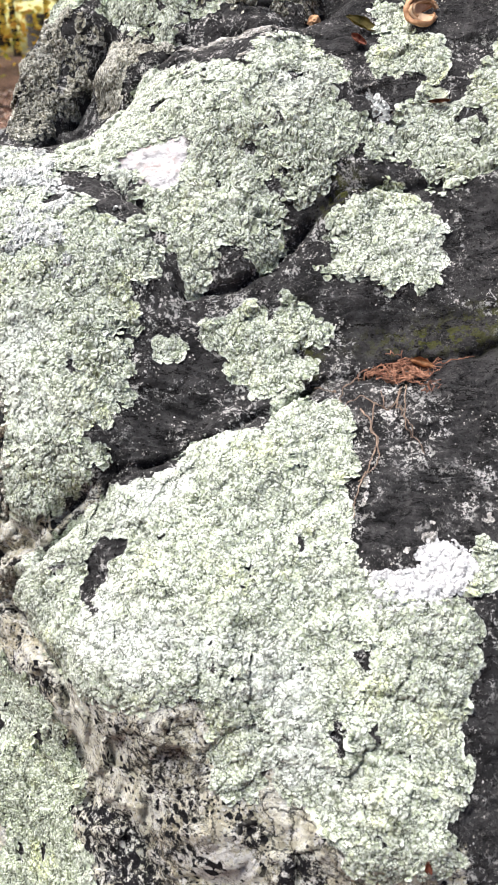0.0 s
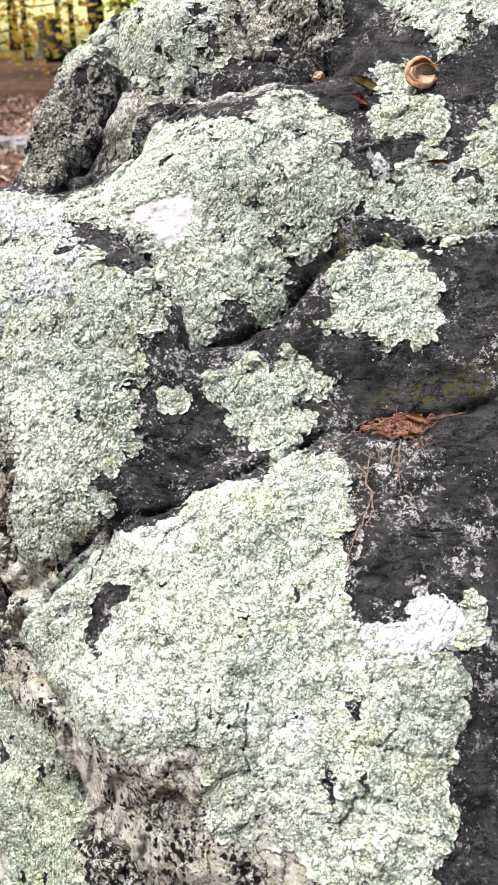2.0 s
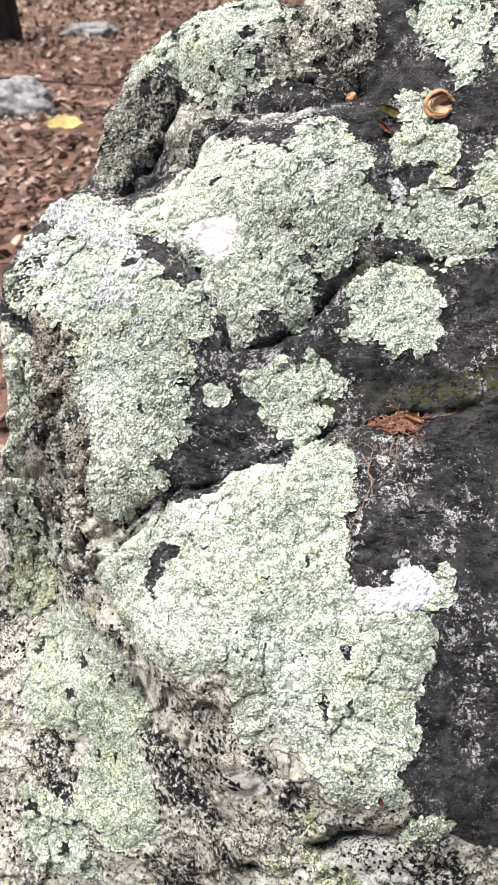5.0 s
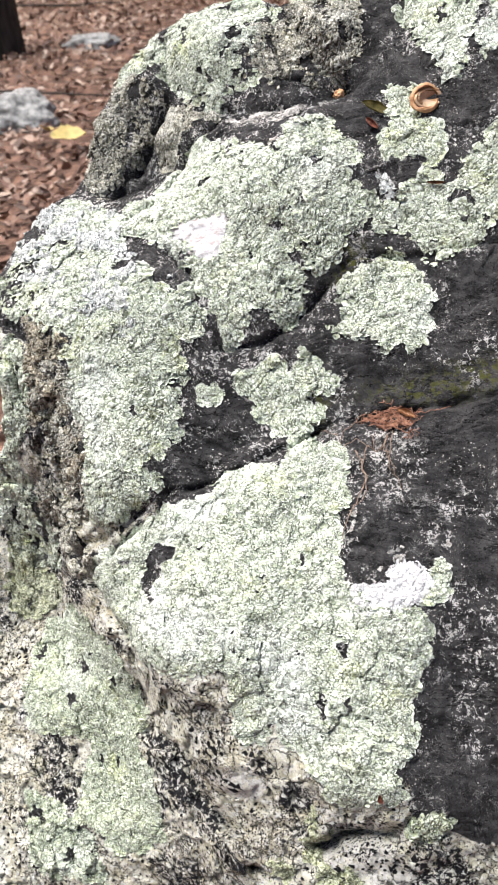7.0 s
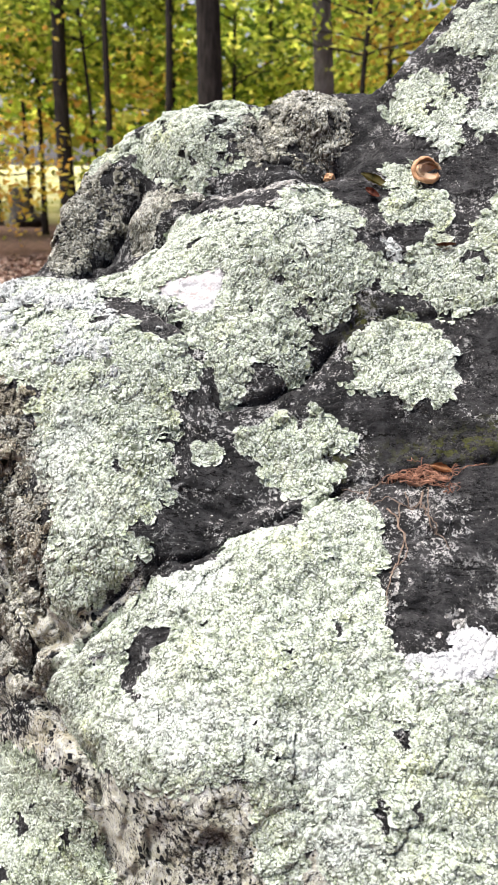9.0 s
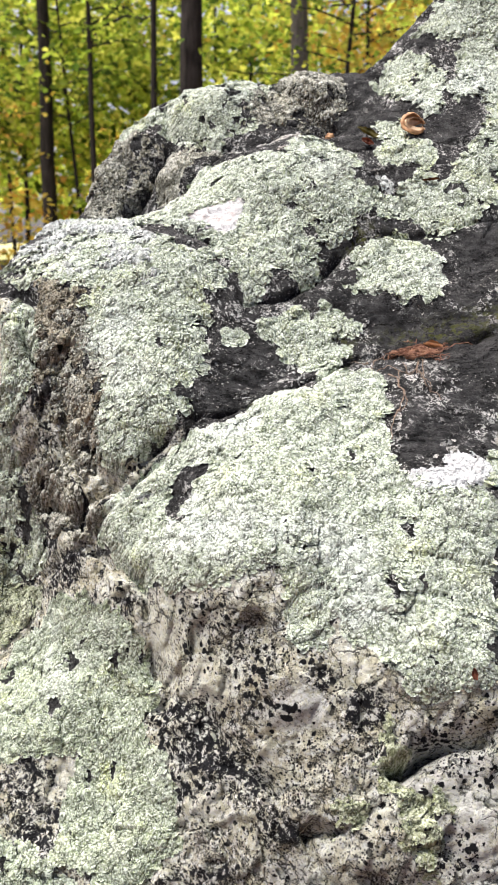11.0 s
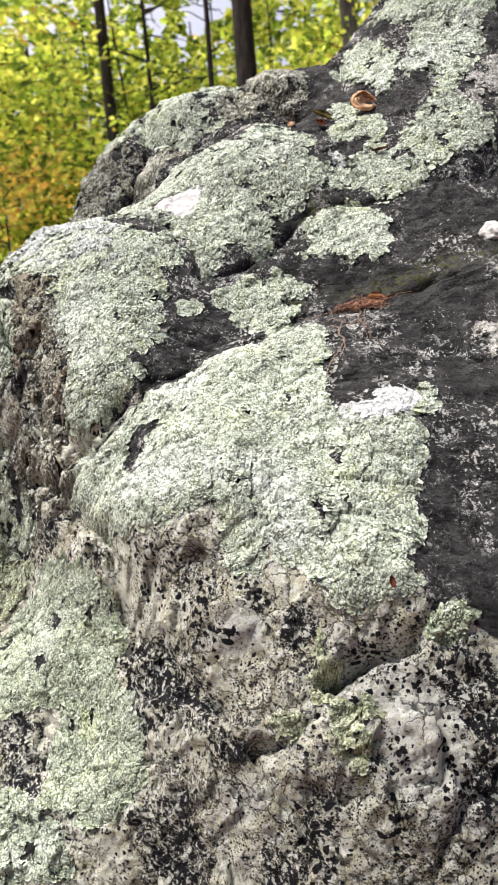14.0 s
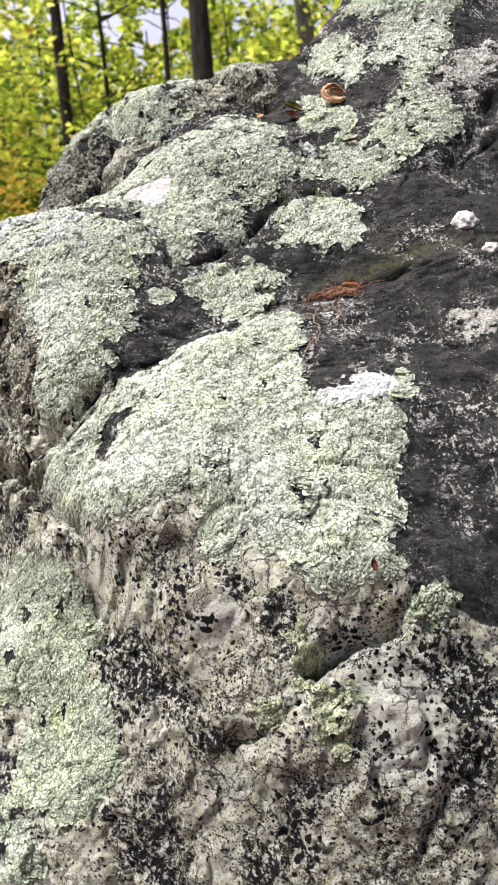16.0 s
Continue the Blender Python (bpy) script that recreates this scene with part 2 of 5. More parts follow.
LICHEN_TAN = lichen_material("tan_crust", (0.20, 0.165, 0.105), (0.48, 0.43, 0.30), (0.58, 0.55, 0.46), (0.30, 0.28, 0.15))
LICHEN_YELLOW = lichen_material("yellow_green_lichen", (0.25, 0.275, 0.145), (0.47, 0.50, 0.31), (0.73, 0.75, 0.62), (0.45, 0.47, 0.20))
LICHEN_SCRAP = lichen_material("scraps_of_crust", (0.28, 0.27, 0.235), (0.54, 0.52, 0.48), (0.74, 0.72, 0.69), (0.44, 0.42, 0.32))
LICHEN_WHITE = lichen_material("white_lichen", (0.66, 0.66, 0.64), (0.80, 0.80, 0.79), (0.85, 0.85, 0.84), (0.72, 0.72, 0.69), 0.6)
BARK = plain_material("bark", (0.014, 0.011, 0.009), (0.050, 0.041, 0.034), 22, 0.9, 0.03, (1, 1, 0.2))
BARK_PALE = plain_material("pale_bark", (0.09, 0.08, 0.075), (0.2, 0.185, 0.17), 20, 0.9, 0.02, (1, 1, 0.25))
LEAVES = leaf_material("autumn_leaves", [(0.22, 0.31, 0.035), (0.58, 0.65, 0.08), (0.07, 0.12, 0.018), (0.82, 0.80, 0.14), (0.42, 0.52, 0.06)], 0.75)
LEAVES_GOLD = leaf_material("golden_leaves", [(0.56, 0.40, 0.05), (0.50, 0.27, 0.05), (0.30, 0.32, 0.05), (0.62, 0.48, 0.09)], 0.65)
LITTER = leaf_material("leaf_litter", [(0.16, 0.095, 0.07), (0.26, 0.165, 0.12), (0.34, 0.25, 0.19), (0.09, 0.06, 0.045), (0.42, 0.33, 0.26), (0.20, 0.11, 0.07)])
SOIL = ground_material()
GREY_STONE = plain_material("grey_stone", (0.13, 0.13, 0.125), (0.34, 0.34, 0.32), 30, 0.85, 0.01)
QUARTZ = plain_material("quartz", (0.40, 0.38, 0.35), (0.82, 0.79, 0.76), 60, 0.55, 0.003)
HUSK = plain_material("husk", (0.27, 0.13, 0.06), (0.60, 0.36, 0.19), 110, 0.45, 0.001)
ROOT = plain_material("root", (0.12, 0.05, 0.03), (0.36, 0.19, 0.12), 150, 0.7, 0.001)
ROOT_GREY = plain_material("grey_root", (0.13, 0.09, 0.065), (0.36, 0.27, 0.20), 150, 0.7, 0.001)
DEAD_LEAF = plain_material("dead_leaf", (0.07, 0.035, 0.02), (0.24, 0.11, 0.05), 120, 0.6, 0.001)


# ---- helpers for meshes ----
def grid_noise(x, y, seed=0):
    """Smooth value noise between -1 and 1, for arrays."""
    x0, y0 = np.floor(x), np.floor(y)
    fx, fy = x - x0, y - y0
    fx, fy = fx * fx * fx * (fx * (fx * 6 - 15) + 10), fy * fy * fy * (fy * (fy * 6 - 15) + 10)

    def corner(a, b):
        n = (a.astype(np.int64) * 374761393 + b.astype(np.int64) * 668265263 + seed * 974634777) & 0xFFFFFFFF
        n = ((n ^ (n >> 13)) * 1274126177) & 0xFFFFFFFF
        return ((n ^ (n >> 16)) & 0xFFFF) / 32767.5 - 1

    low = corner(x0, y0) * (1 - fx) + corner(x0 + 1, y0) * fx
    high = corner(x0, y0 + 1) * (1 - fx) + corner(x0 + 1, y0 + 1) * fx
    return low * (1 - fy) + high * fy


def fractal(x, y, octaves=4, seed=0, gain=0.5, ridged=False):
    total, size = np.zeros_like(x), 1.0
    for i in range(octaves):
        n = grid_noise(x * 2 ** i + 17.3 * i, y * 2 ** i - 9.1 * i, seed + i)
        total += size * ((1 - 2 * np.abs(n)) if ridged else n)
        size *= gain
    return total


def cell_field(x, y, seed=0):
    """For arrays: distance to the nearest and second nearest jittered cell centre, the offset from the nearest and its random numbers."""
    x0, y0 = np.floor(x), np.floor(y)
    best, second = np.full(x.shape, 9.0), np.full(x.shape, 9.0)
    ox, oy, r1, r2, r3 = (np.zeros(x.shape) for _ in range(5))

    def draw(a, b, k):
        n = (a.astype(np.int64) * 374761393 + b.astype(np.int64) * 668265263 + (seed * 31 + k) * 974634777) & 0xFFFFFFFF
        n = ((n ^ (n >> 13)) * 1274126177) & 0xFFFFFFFF
        return ((n ^ (n >> 16)) & 0xFFFF) / 65535.0

    for i in (-1, 0, 1):
        for j in (-1, 0, 1):
            a, c = x0 + i, y0 + j
            dx, dy = x - a - draw(a, c, 1), y - c - draw(a, c, 2)
            d = np.hypot(dx, dy)
            near = d < best
            second = np.where(near, best, np.minimum(second, d))
            best = np.where(near, d, best)
            ox, oy = np.where(near, dx, ox), np.where(near, dy, oy)
            r1, r2, r3 = np.where(near, draw(a, c, 3), r1), np.where(near, draw(a, c, 4), r2), np.where(near, draw(a, c, 5), r3)
    return best, second, ox, oy, r1, r2, r3


def facets(x, y, seed):
    """Broken stone: each cell is a small plane with its own tilt and height."""
    _, _, ox, oy, a, b, c = cell_field(x, y, seed)
    return (a - 0.5) * 1.6 * ox + (b - 0.5) * 1.6 * oy + (c - 0.5) * 0.5


def smooth(x, low, high):
    t = np.clip((x - low) / (high - low), 0, 1)
    return t * t * (3 - 2 * t)


def distance_to_line(u, v, line):
    best = np.full(u.shape, 9.0)
    for (a, b), (c, d) in zip(line, line[1:]):
        du, dv = c - a, d - b
        t = np.clip(((u - a) * du + (v - b) * dv) / (du * du + dv * dv), 0, 1)
        best = np.minimum(best, np.hypot(u - a - t * du, v - b - t * dv))
    return best


def inside_outline(u, v, outline):
    hit = np.zeros(u.shape, bool)
    for (a, b), (c, d) in zip(outline, outline[1:] + outline[:1]):
        cross = ((b > v) != (d > v)) & (u < (c - a) * (v - b) / ((d - b) or 1e-9) + a)
        hit ^= cross
    return hit


def depth_in_outline(u, v, outline):
    """How far inside the outline a place lies; outside it is minus."""
    d = distance_to_line(u, v, outline + outline[:1])
    return np.where(inside_outline(u, v, outline), d, -d)


def mesh_from_arrays(name, verts, faces, material, smooth_faces=True, **attributes):
    """One mesh from numpy arrays of places and of quads or triangles, with values at its points."""
    me = bpy.data.meshes.new(name)
    k = faces.shape[1]
    me.vertices.add(len(verts))
    me.vertices.foreach_set("co", np.ascontiguousarray(verts, np.float32).ravel())
    me.loops.add(faces.size)
    me.loops.foreach_set("vertex_index", np.ascontiguousarray(faces, np.int32).ravel())
    me.polygons.add(len(faces))
    me.polygons.foreach_set("loop_start", np.arange(0, faces.size, k, dtype=np.int32))
    me.polygons.foreach_set("loop_total", np.full(len(faces), k, np.int32))
    me.polygons.foreach_set("use_smooth", np.full(len(faces), smooth_faces))
    for key, values in attributes.items():
        me.attributes.new(key, "FLOAT", "POINT").data.foreach_set("value", np.ascontiguousarray(values, np.float32))
    me.update(calc_edges=True)
    me.materials.append(material)
    return me


def part(name, mesh, parent=None, label=""):
    """Links a mesh or bmesh as one object, under a thing or part if given."""
    ob = new(name, mesh)
    ob.parent = parent
    if label:
        ob["label"] = label
    return ob


def from_bmesh(name, bm, material, smooth_faces=True):
    me = bpy.data.meshes.new(name)
    bm.to_mesh(me)
    bm.free()
    me.polygons.foreach_set("use_smooth", [smooth_faces] * len(me.polygons))
    me.materials.append(material)
    return me


def tube(points, radii, sides=8, cap=True):
    """Places and quads of a tapering tube along a line."""
    pts = np.array(points, float)
    along = np.gradient(pts, axis=0)
    along /= np.linalg.norm(along, axis=1)[:, None] + 1e-9
    side = np.cross(along, (0.31, 0.17, 0.93) if abs(along[0][2]) < 0.8 else (1, 0.1, 0))
    side /= np.linalg.norm(side, axis=1)[:, None]
    up = np.cross(side, along)
    turn = np.linspace(0, 2 * np.pi, sides, endpoint=False)
    ring = side[:, None] * np.cos(turn)[None, :, None] + up[:, None] * np.sin(turn)[None, :, None]
    verts = (pts[:, None] + ring * np.array(radii)[:, None, None]).reshape(-1, 3)
    i, j = np.meshgrid(np.arange(len(pts) - 1), np.arange(sides), indexing="ij")
    k = (j + 1) % sides
    faces = np.stack([i * sides + j, i * sides + k, (i + 1) * sides + k, (i + 1) * sides + j], -1).reshape(-1, 4)
    return verts, faces


def merge(pieces):
    verts, faces, start = [], [], 0
    for v, f in pieces:
        verts.append(v)
        faces.append(f + start)
        start += len(v)
    return np.vstack(verts), np.vstack(faces)


# ---- the boulder's face: a relief w over a sheet (u, v) that leans back by 45 degrees ----
S = 0.5 ** 0.5
BASE = (0.0096, 0.2591, 0.0840, -0.3459, -0.2922, -0.0932)
SWELLS_TOP = [  # u, v, radius, height
    (0.32, 1.75, 0.150, 0.066), (0.32, 1.75, 0.150, 0.066), (-0.13, 1.57, 0.050, 0.012), (0.14, 1.54, 0.050, -0.016),
    (-0.10, 1.54, 0.050, 0.012), (0.06, 1.49, 0.070, -0.023), (-0.19, 1.48, 0.050, -0.021), (0.06, 1.45, 0.035, -0.009),
    (-0.06, 1.45, 0.070, -0.018), (0.10, 1.41, 0.070, -0.014), (0.02, 1.41, 0.035, 0.007), (-0.19, 1.41, 0.070, -0.044),
    (0.20, 1.39, 0.050, -0.011), (-0.28, 1.39, 0.050, -0.023), (-0.19, 1.37, 0.070, -0.026), (-0.02, 1.32, 0.070, 0.024),
    (0.15, 1.28, 0.070, -0.022), (0.38, 1.24, 0.100, -0.018), (0.41, 1.21, 0.150, -0.052), (0.04, 1.18, 0.035, -0.007),
    (-0.02, 1.18, 0.035, 0.006), (-0.15, 1.16, 0.070, 0.019),
]
SWELLS_MIDDLE = [  # u, v, radius, height
    (0.17, 1.15, 0.050, 0.010), (0.14, 1.12, 0.150, -0.062), (0.11, 1.12, 0.050, 0.014), (-0.31, 1.12, 0.150, 0.073),
    (-0.04, 1.11, 0.035, -0.009), (0.12, 1.07, 0.035, -0.009), (-0.01, 1.03, 0.050, -0.017), (-0.16, 1.03, 0.050, 0.021),
    (-0.06, 0.99, 0.035, -0.007), (-0.13, 0.97, 0.035, 0.010), (0.23, 0.95, 0.070, -0.016), (-0.00, 0.95, 0.035, 0.010),
    (-0.19, 0.95, 0.070, 0.025), (0.41, 0.94, 0.150, -0.040), (-0.34, 0.94, 0.100, -0.062), (-0.23, 0.90, 0.035, 0.009),
    (0.11, 0.88, 0.050, 0.009), (-0.40, 0.88, 0.100, -0.040), (-0.13, 0.86, 0.035, -0.009), (0.14, 0.82, 0.050, 0.017),
    (-0.04, 0.82, 0.100, 0.050), (-0.32, 0.82, 0.070, -0.040),
]
SWELLS_LOW = [  # u, v, radius, height
    (-0.31, 0.89, 0.045, -0.030), (-0.26, 0.735, 0.050, 0.010),     (-0.40, 0.82, 0.100, -0.041), (-0.13, 0.79, 0.050, 0.017), (-0.11, 0.78, 0.035, 0.011), (-0.27, 0.78, 0.070, -0.044),
    (-0.07, 0.76, 0.050, 0.013), (-0.22, 0.76, 0.050, -0.012), (-0.40, 0.76, 0.100, -0.020), (-0.16, 0.73, 0.050, -0.025),
    (0.08, 0.70, 0.100, 0.046), (0.12, 0.67, 0.035, 0.011), (-0.02, 0.67, 0.035, 0.015), (-0.04, 0.67, 0.035, 0.011),
    (-0.40, 0.67, 0.150, -0.056), (0.17, 0.64, 0.050, 0.024), (-0.22, 0.64, 0.100, -0.065), (-0.02, 0.57, 0.070, 0.018),
    (0.05, 0.55, 0.050, 0.021), (0.15, 0.53, 0.070, 0.033), (0.32, 0.40, 0.150, -0.050), (0.32, 0.40, 0.150, -0.050),
    (-0.13, 0.40, 0.150, -0.104),
]
RIM = [(0.45, 1.85), (0.28, 1.735), (0.23, 1.685), (0.18, 1.64), (0.15, 1.60), (0.125, 1.585), (0.09, 1.592), (0.04, 1.606), (0.005, 1.60), (-0.01, 1.592), (-0.06, 1.618), (-0.11, 1.615),
    (-0.16, 1.60), (-0.19, 1.583), (-0.23, 1.548), (-0.236, 1.515), (-0.258, 1.485), (-0.268, 1.42), (-0.288, 1.375), (-0.335, 1.318), (-0.370, 1.24), (-0.345, 1.15), (-0.325, 1.08),
    (-0.335, 1.03), (-0.39, 0.98), (-0.46, 0.91), (-0.49, 0.82), (-0.53, 0.70), (-0.6, 0.3), (-0.6, -0.5), (1.0, -0.5), (1.0, 1.2), (0.7, 1.7)]


def swell(u, v):
    """The large forms of the face; past its rim it falls away."""
    b, c = BASE, v - 1
    w = b[0] + b[1] * u + b[2] * c + b[3] * u * u + b[4] * c * c + b[5] * u * c
    for u0, v0, r, h in SWELLS_TOP + SWELLS_MIDDLE + SWELLS_LOW:
        w = w + h * np.exp(-((u - u0) ** 2 + (v - v0) ** 2) / r ** 2)
    out = np.maximum(-depth_in_outline(u, v, RIM), 0)
    return w - 5 * out * out / (out + 0.02)


CRACKS = [  # a line on the face, half-width and depth in metres
    (0.006, 0.020, [(-0.316, 1.100), (-0.301, 1.068), (-0.287, 1.049)]),
    (0.005, 0.018, [(-0.286, 0.942), (-0.246, 0.897), (-0.215, 0.871), (-0.198, 0.873)]),
    (0.006, 0.018, [(-0.215, 0.867), (-0.250, 0.863), (-0.293, 0.866)]),
    (0.005, 0.016, [(-0.359, 0.988), (-0.332, 0.984), (-0.302, 0.984)]),
    (0.004, 0.014, [(-0.247, 1.037), (-0.261, 0.997), (-0.258, 0.961)]),
    (0.0035, 0.016, [(-0.185, 0.912), (-0.163, 0.920), (-0.142, 0.932), (-0.116, 0.944), (-0.085, 0.957), (-0.048, 0.970), (-0.024, 0.981), (0.001, 0.991), (0.025, 1.002), (0.049, 1.017), (0.073, 1.028), (0.098, 1.039), (0.150, 1.046), (0.197, 1.051), (0.244, 1.064)]),
    (0.011, 0.030, [(-0.240, 0.900), (-0.202, 0.904), (-0.170, 0.915), (-0.135, 0.932)]),
    (0.004, 0.013, [(-0.054, 1.116), (-0.012, 1.129), (0.025, 1.154), (0.050, 1.179), (0.068, 1.198), (0.087, 1.221), (0.119, 1.229), (0.157, 1.226), (0.193, 1.228), (0.241, 1.233), (0.299, 1.239), (0.371, 1.297)]),
    (0.004, 0.012, [(-0.131, 1.236), (-0.096, 1.200), (-0.081, 1.172), (-0.067, 1.146), (-0.054, 1.116)]),
    (0.006, 0.046, [(0.065, 0.596), (0.075, 0.600), (0.096, 0.605), (0.116, 0.610), (0.140, 0.609)]),
    (0.003, 0.014, [(0.056, 0.576), (0.043, 0.570), (0.026, 0.560), (-0.006, 0.555)]),
    (0.006, 0.020, [(-0.132, 0.697), (-0.088, 0.655), (-0.052, 0.616), (-0.028, 0.588)]),
    (0.004, 0.016, [(0.148, 0.577), (0.156, 0.563), (0.157, 0.538), (0.152, 0.518), (0.131, 0.491)]),
    (0.004, 0.014, [(0.165, 0.500), (0.156, 0.486), (0.147, 0.468), (0.139, 0.454)]),
    (0.004, 0.012, [(-0.006, 0.555), (0.002, 0.535), (0.021, 0.512), (0.032, 0.502), (0.042, 0.473)]),
    (0.004, 0.009, [(0.038, 0.523), (0.066, 0.513), (0.100, 0.510), (0.124, 0.514), (0.148, 0.519)]),
    (0.004, 0.012, [(0.158, 0.530), (0.166, 0.515), (0.185, 0.504), (0.209, 0.502)]),
    (0.004, 0.006, [(-0.062, 1.127), (-0.052, 1.102), (-0.044, 1.076)]),
    (0.012, 0.016, [(-0.237, 1.368), (-0.207, 1.385), (-0.171, 1.413), (-0.125, 1.385), (-0.073, 1.419), (-0.015, 1.431), (0.040, 1.447), (0.073, 1.474)]),
    (0.008, 0.030, [(-0.217, 0.856), (-0.159, 0.791), (-0.148, 0.730), (-0.135, 0.687)]),
    (0.004, 0.006, [(0.140, 0.610), (0.157, 0.632), (0.175, 0.655), (0.244, 0.688)]),
    (0.009, 0.020, [(-0.296, 0.949), (-0.251, 0.900), (-0.206, 0.869)]),
    (0.003, 0.006, [(0.079, 1.036), (0.133, 1.048), (0.196, 1.019), (0.237, 1.036), (0.316, 1.047)]),
    (0.003, 0.006, [(0.173, 0.781), (0.209, 0.767), (0.259, 0.771)]),
    (0.003, 0.005, [(0.191, 0.966), (0.227, 0.936), (0.283, 0.888)]),
    (0.003, 0.005, [(0.103, 0.967), (0.138, 0.976), (0.173, 0.965), (0.230, 0.976)]),
    (0.003, 0.006, [(-0.092, 1.019), (-0.048, 1.004), (-0.004, 1.018)]),
    (0.003, 0.006, [(0.175, 0.718), (0.209, 0.734), (0.249, 0.717)]),
    (0.006, 0.022, [(-0.085, 1.431), (-0.121, 1.419), (-0.135, 1.377), (-0.158, 1.336), (-0.186, 1.303)]),
    (0.004, 0.012, [(-0.030, 1.594), (-0.015, 1.534), (-0.003, 1.482), (0.038, 1.468)]),
    (0.007, 0.026, [(-0.159, 1.488), (-0.173, 1.480), (-0.182, 1.455), (-0.190, 1.436), (-0.217, 1.409), (-0.233, 1.368)]),
    (0.006, 0.012, [(-0.005, 1.597), (0.002, 1.566), (0.032, 1.506), (0.071, 1.466)]),
    (0.008, 0.014, [(-0.172, 1.566), (-0.157, 1.510), (-0.098, 1.458), (-0.043, 1.438), (-0.004, 1.437), (0.077, 1.461)]),
    (0.008, 0.012, [(0.141, 1.570), (0.154, 1.463), (0.184, 1.432)]),
    (0.010, 0.020, [(0.299, 1.241), (0.335, 1.301), (0.378, 1.370)]),
    (0.007, 0.022, [(-0.238, 0.984), (-0.211, 0.918), (-0.181, 0.889), (-0.125, 0.928)]),
    (0.010, 0.020, [(-0.330, 1.167), (-0.279, 1.102), (-0.263, 1.029), (-0.254, 0.967), (-0.215, 0.899)]),
]
GRANITE_LINE = [(0.231, 0.615), (0.160, 0.636), (0.145, 0.659), (0.081, 0.723), (-0.032, 0.760), (-0.140, 0.793), (-0.207, 0.856), (-0.212, 0.886), (-0.170, 0.900), (-0.130, 0.920), (-0.122, 0.938), (-0.160, 0.936), (-0.205, 0.925), (-0.224, 0.940), (-0.238, 0.984), (-0.261, 1.050), (-0.270, 1.128), (-0.300, 1.130), (-0.400, 1.160), (-0.800, 1.200), (-0.800, -0.200), (1.200, -0.200), (1.200, 0.600)]
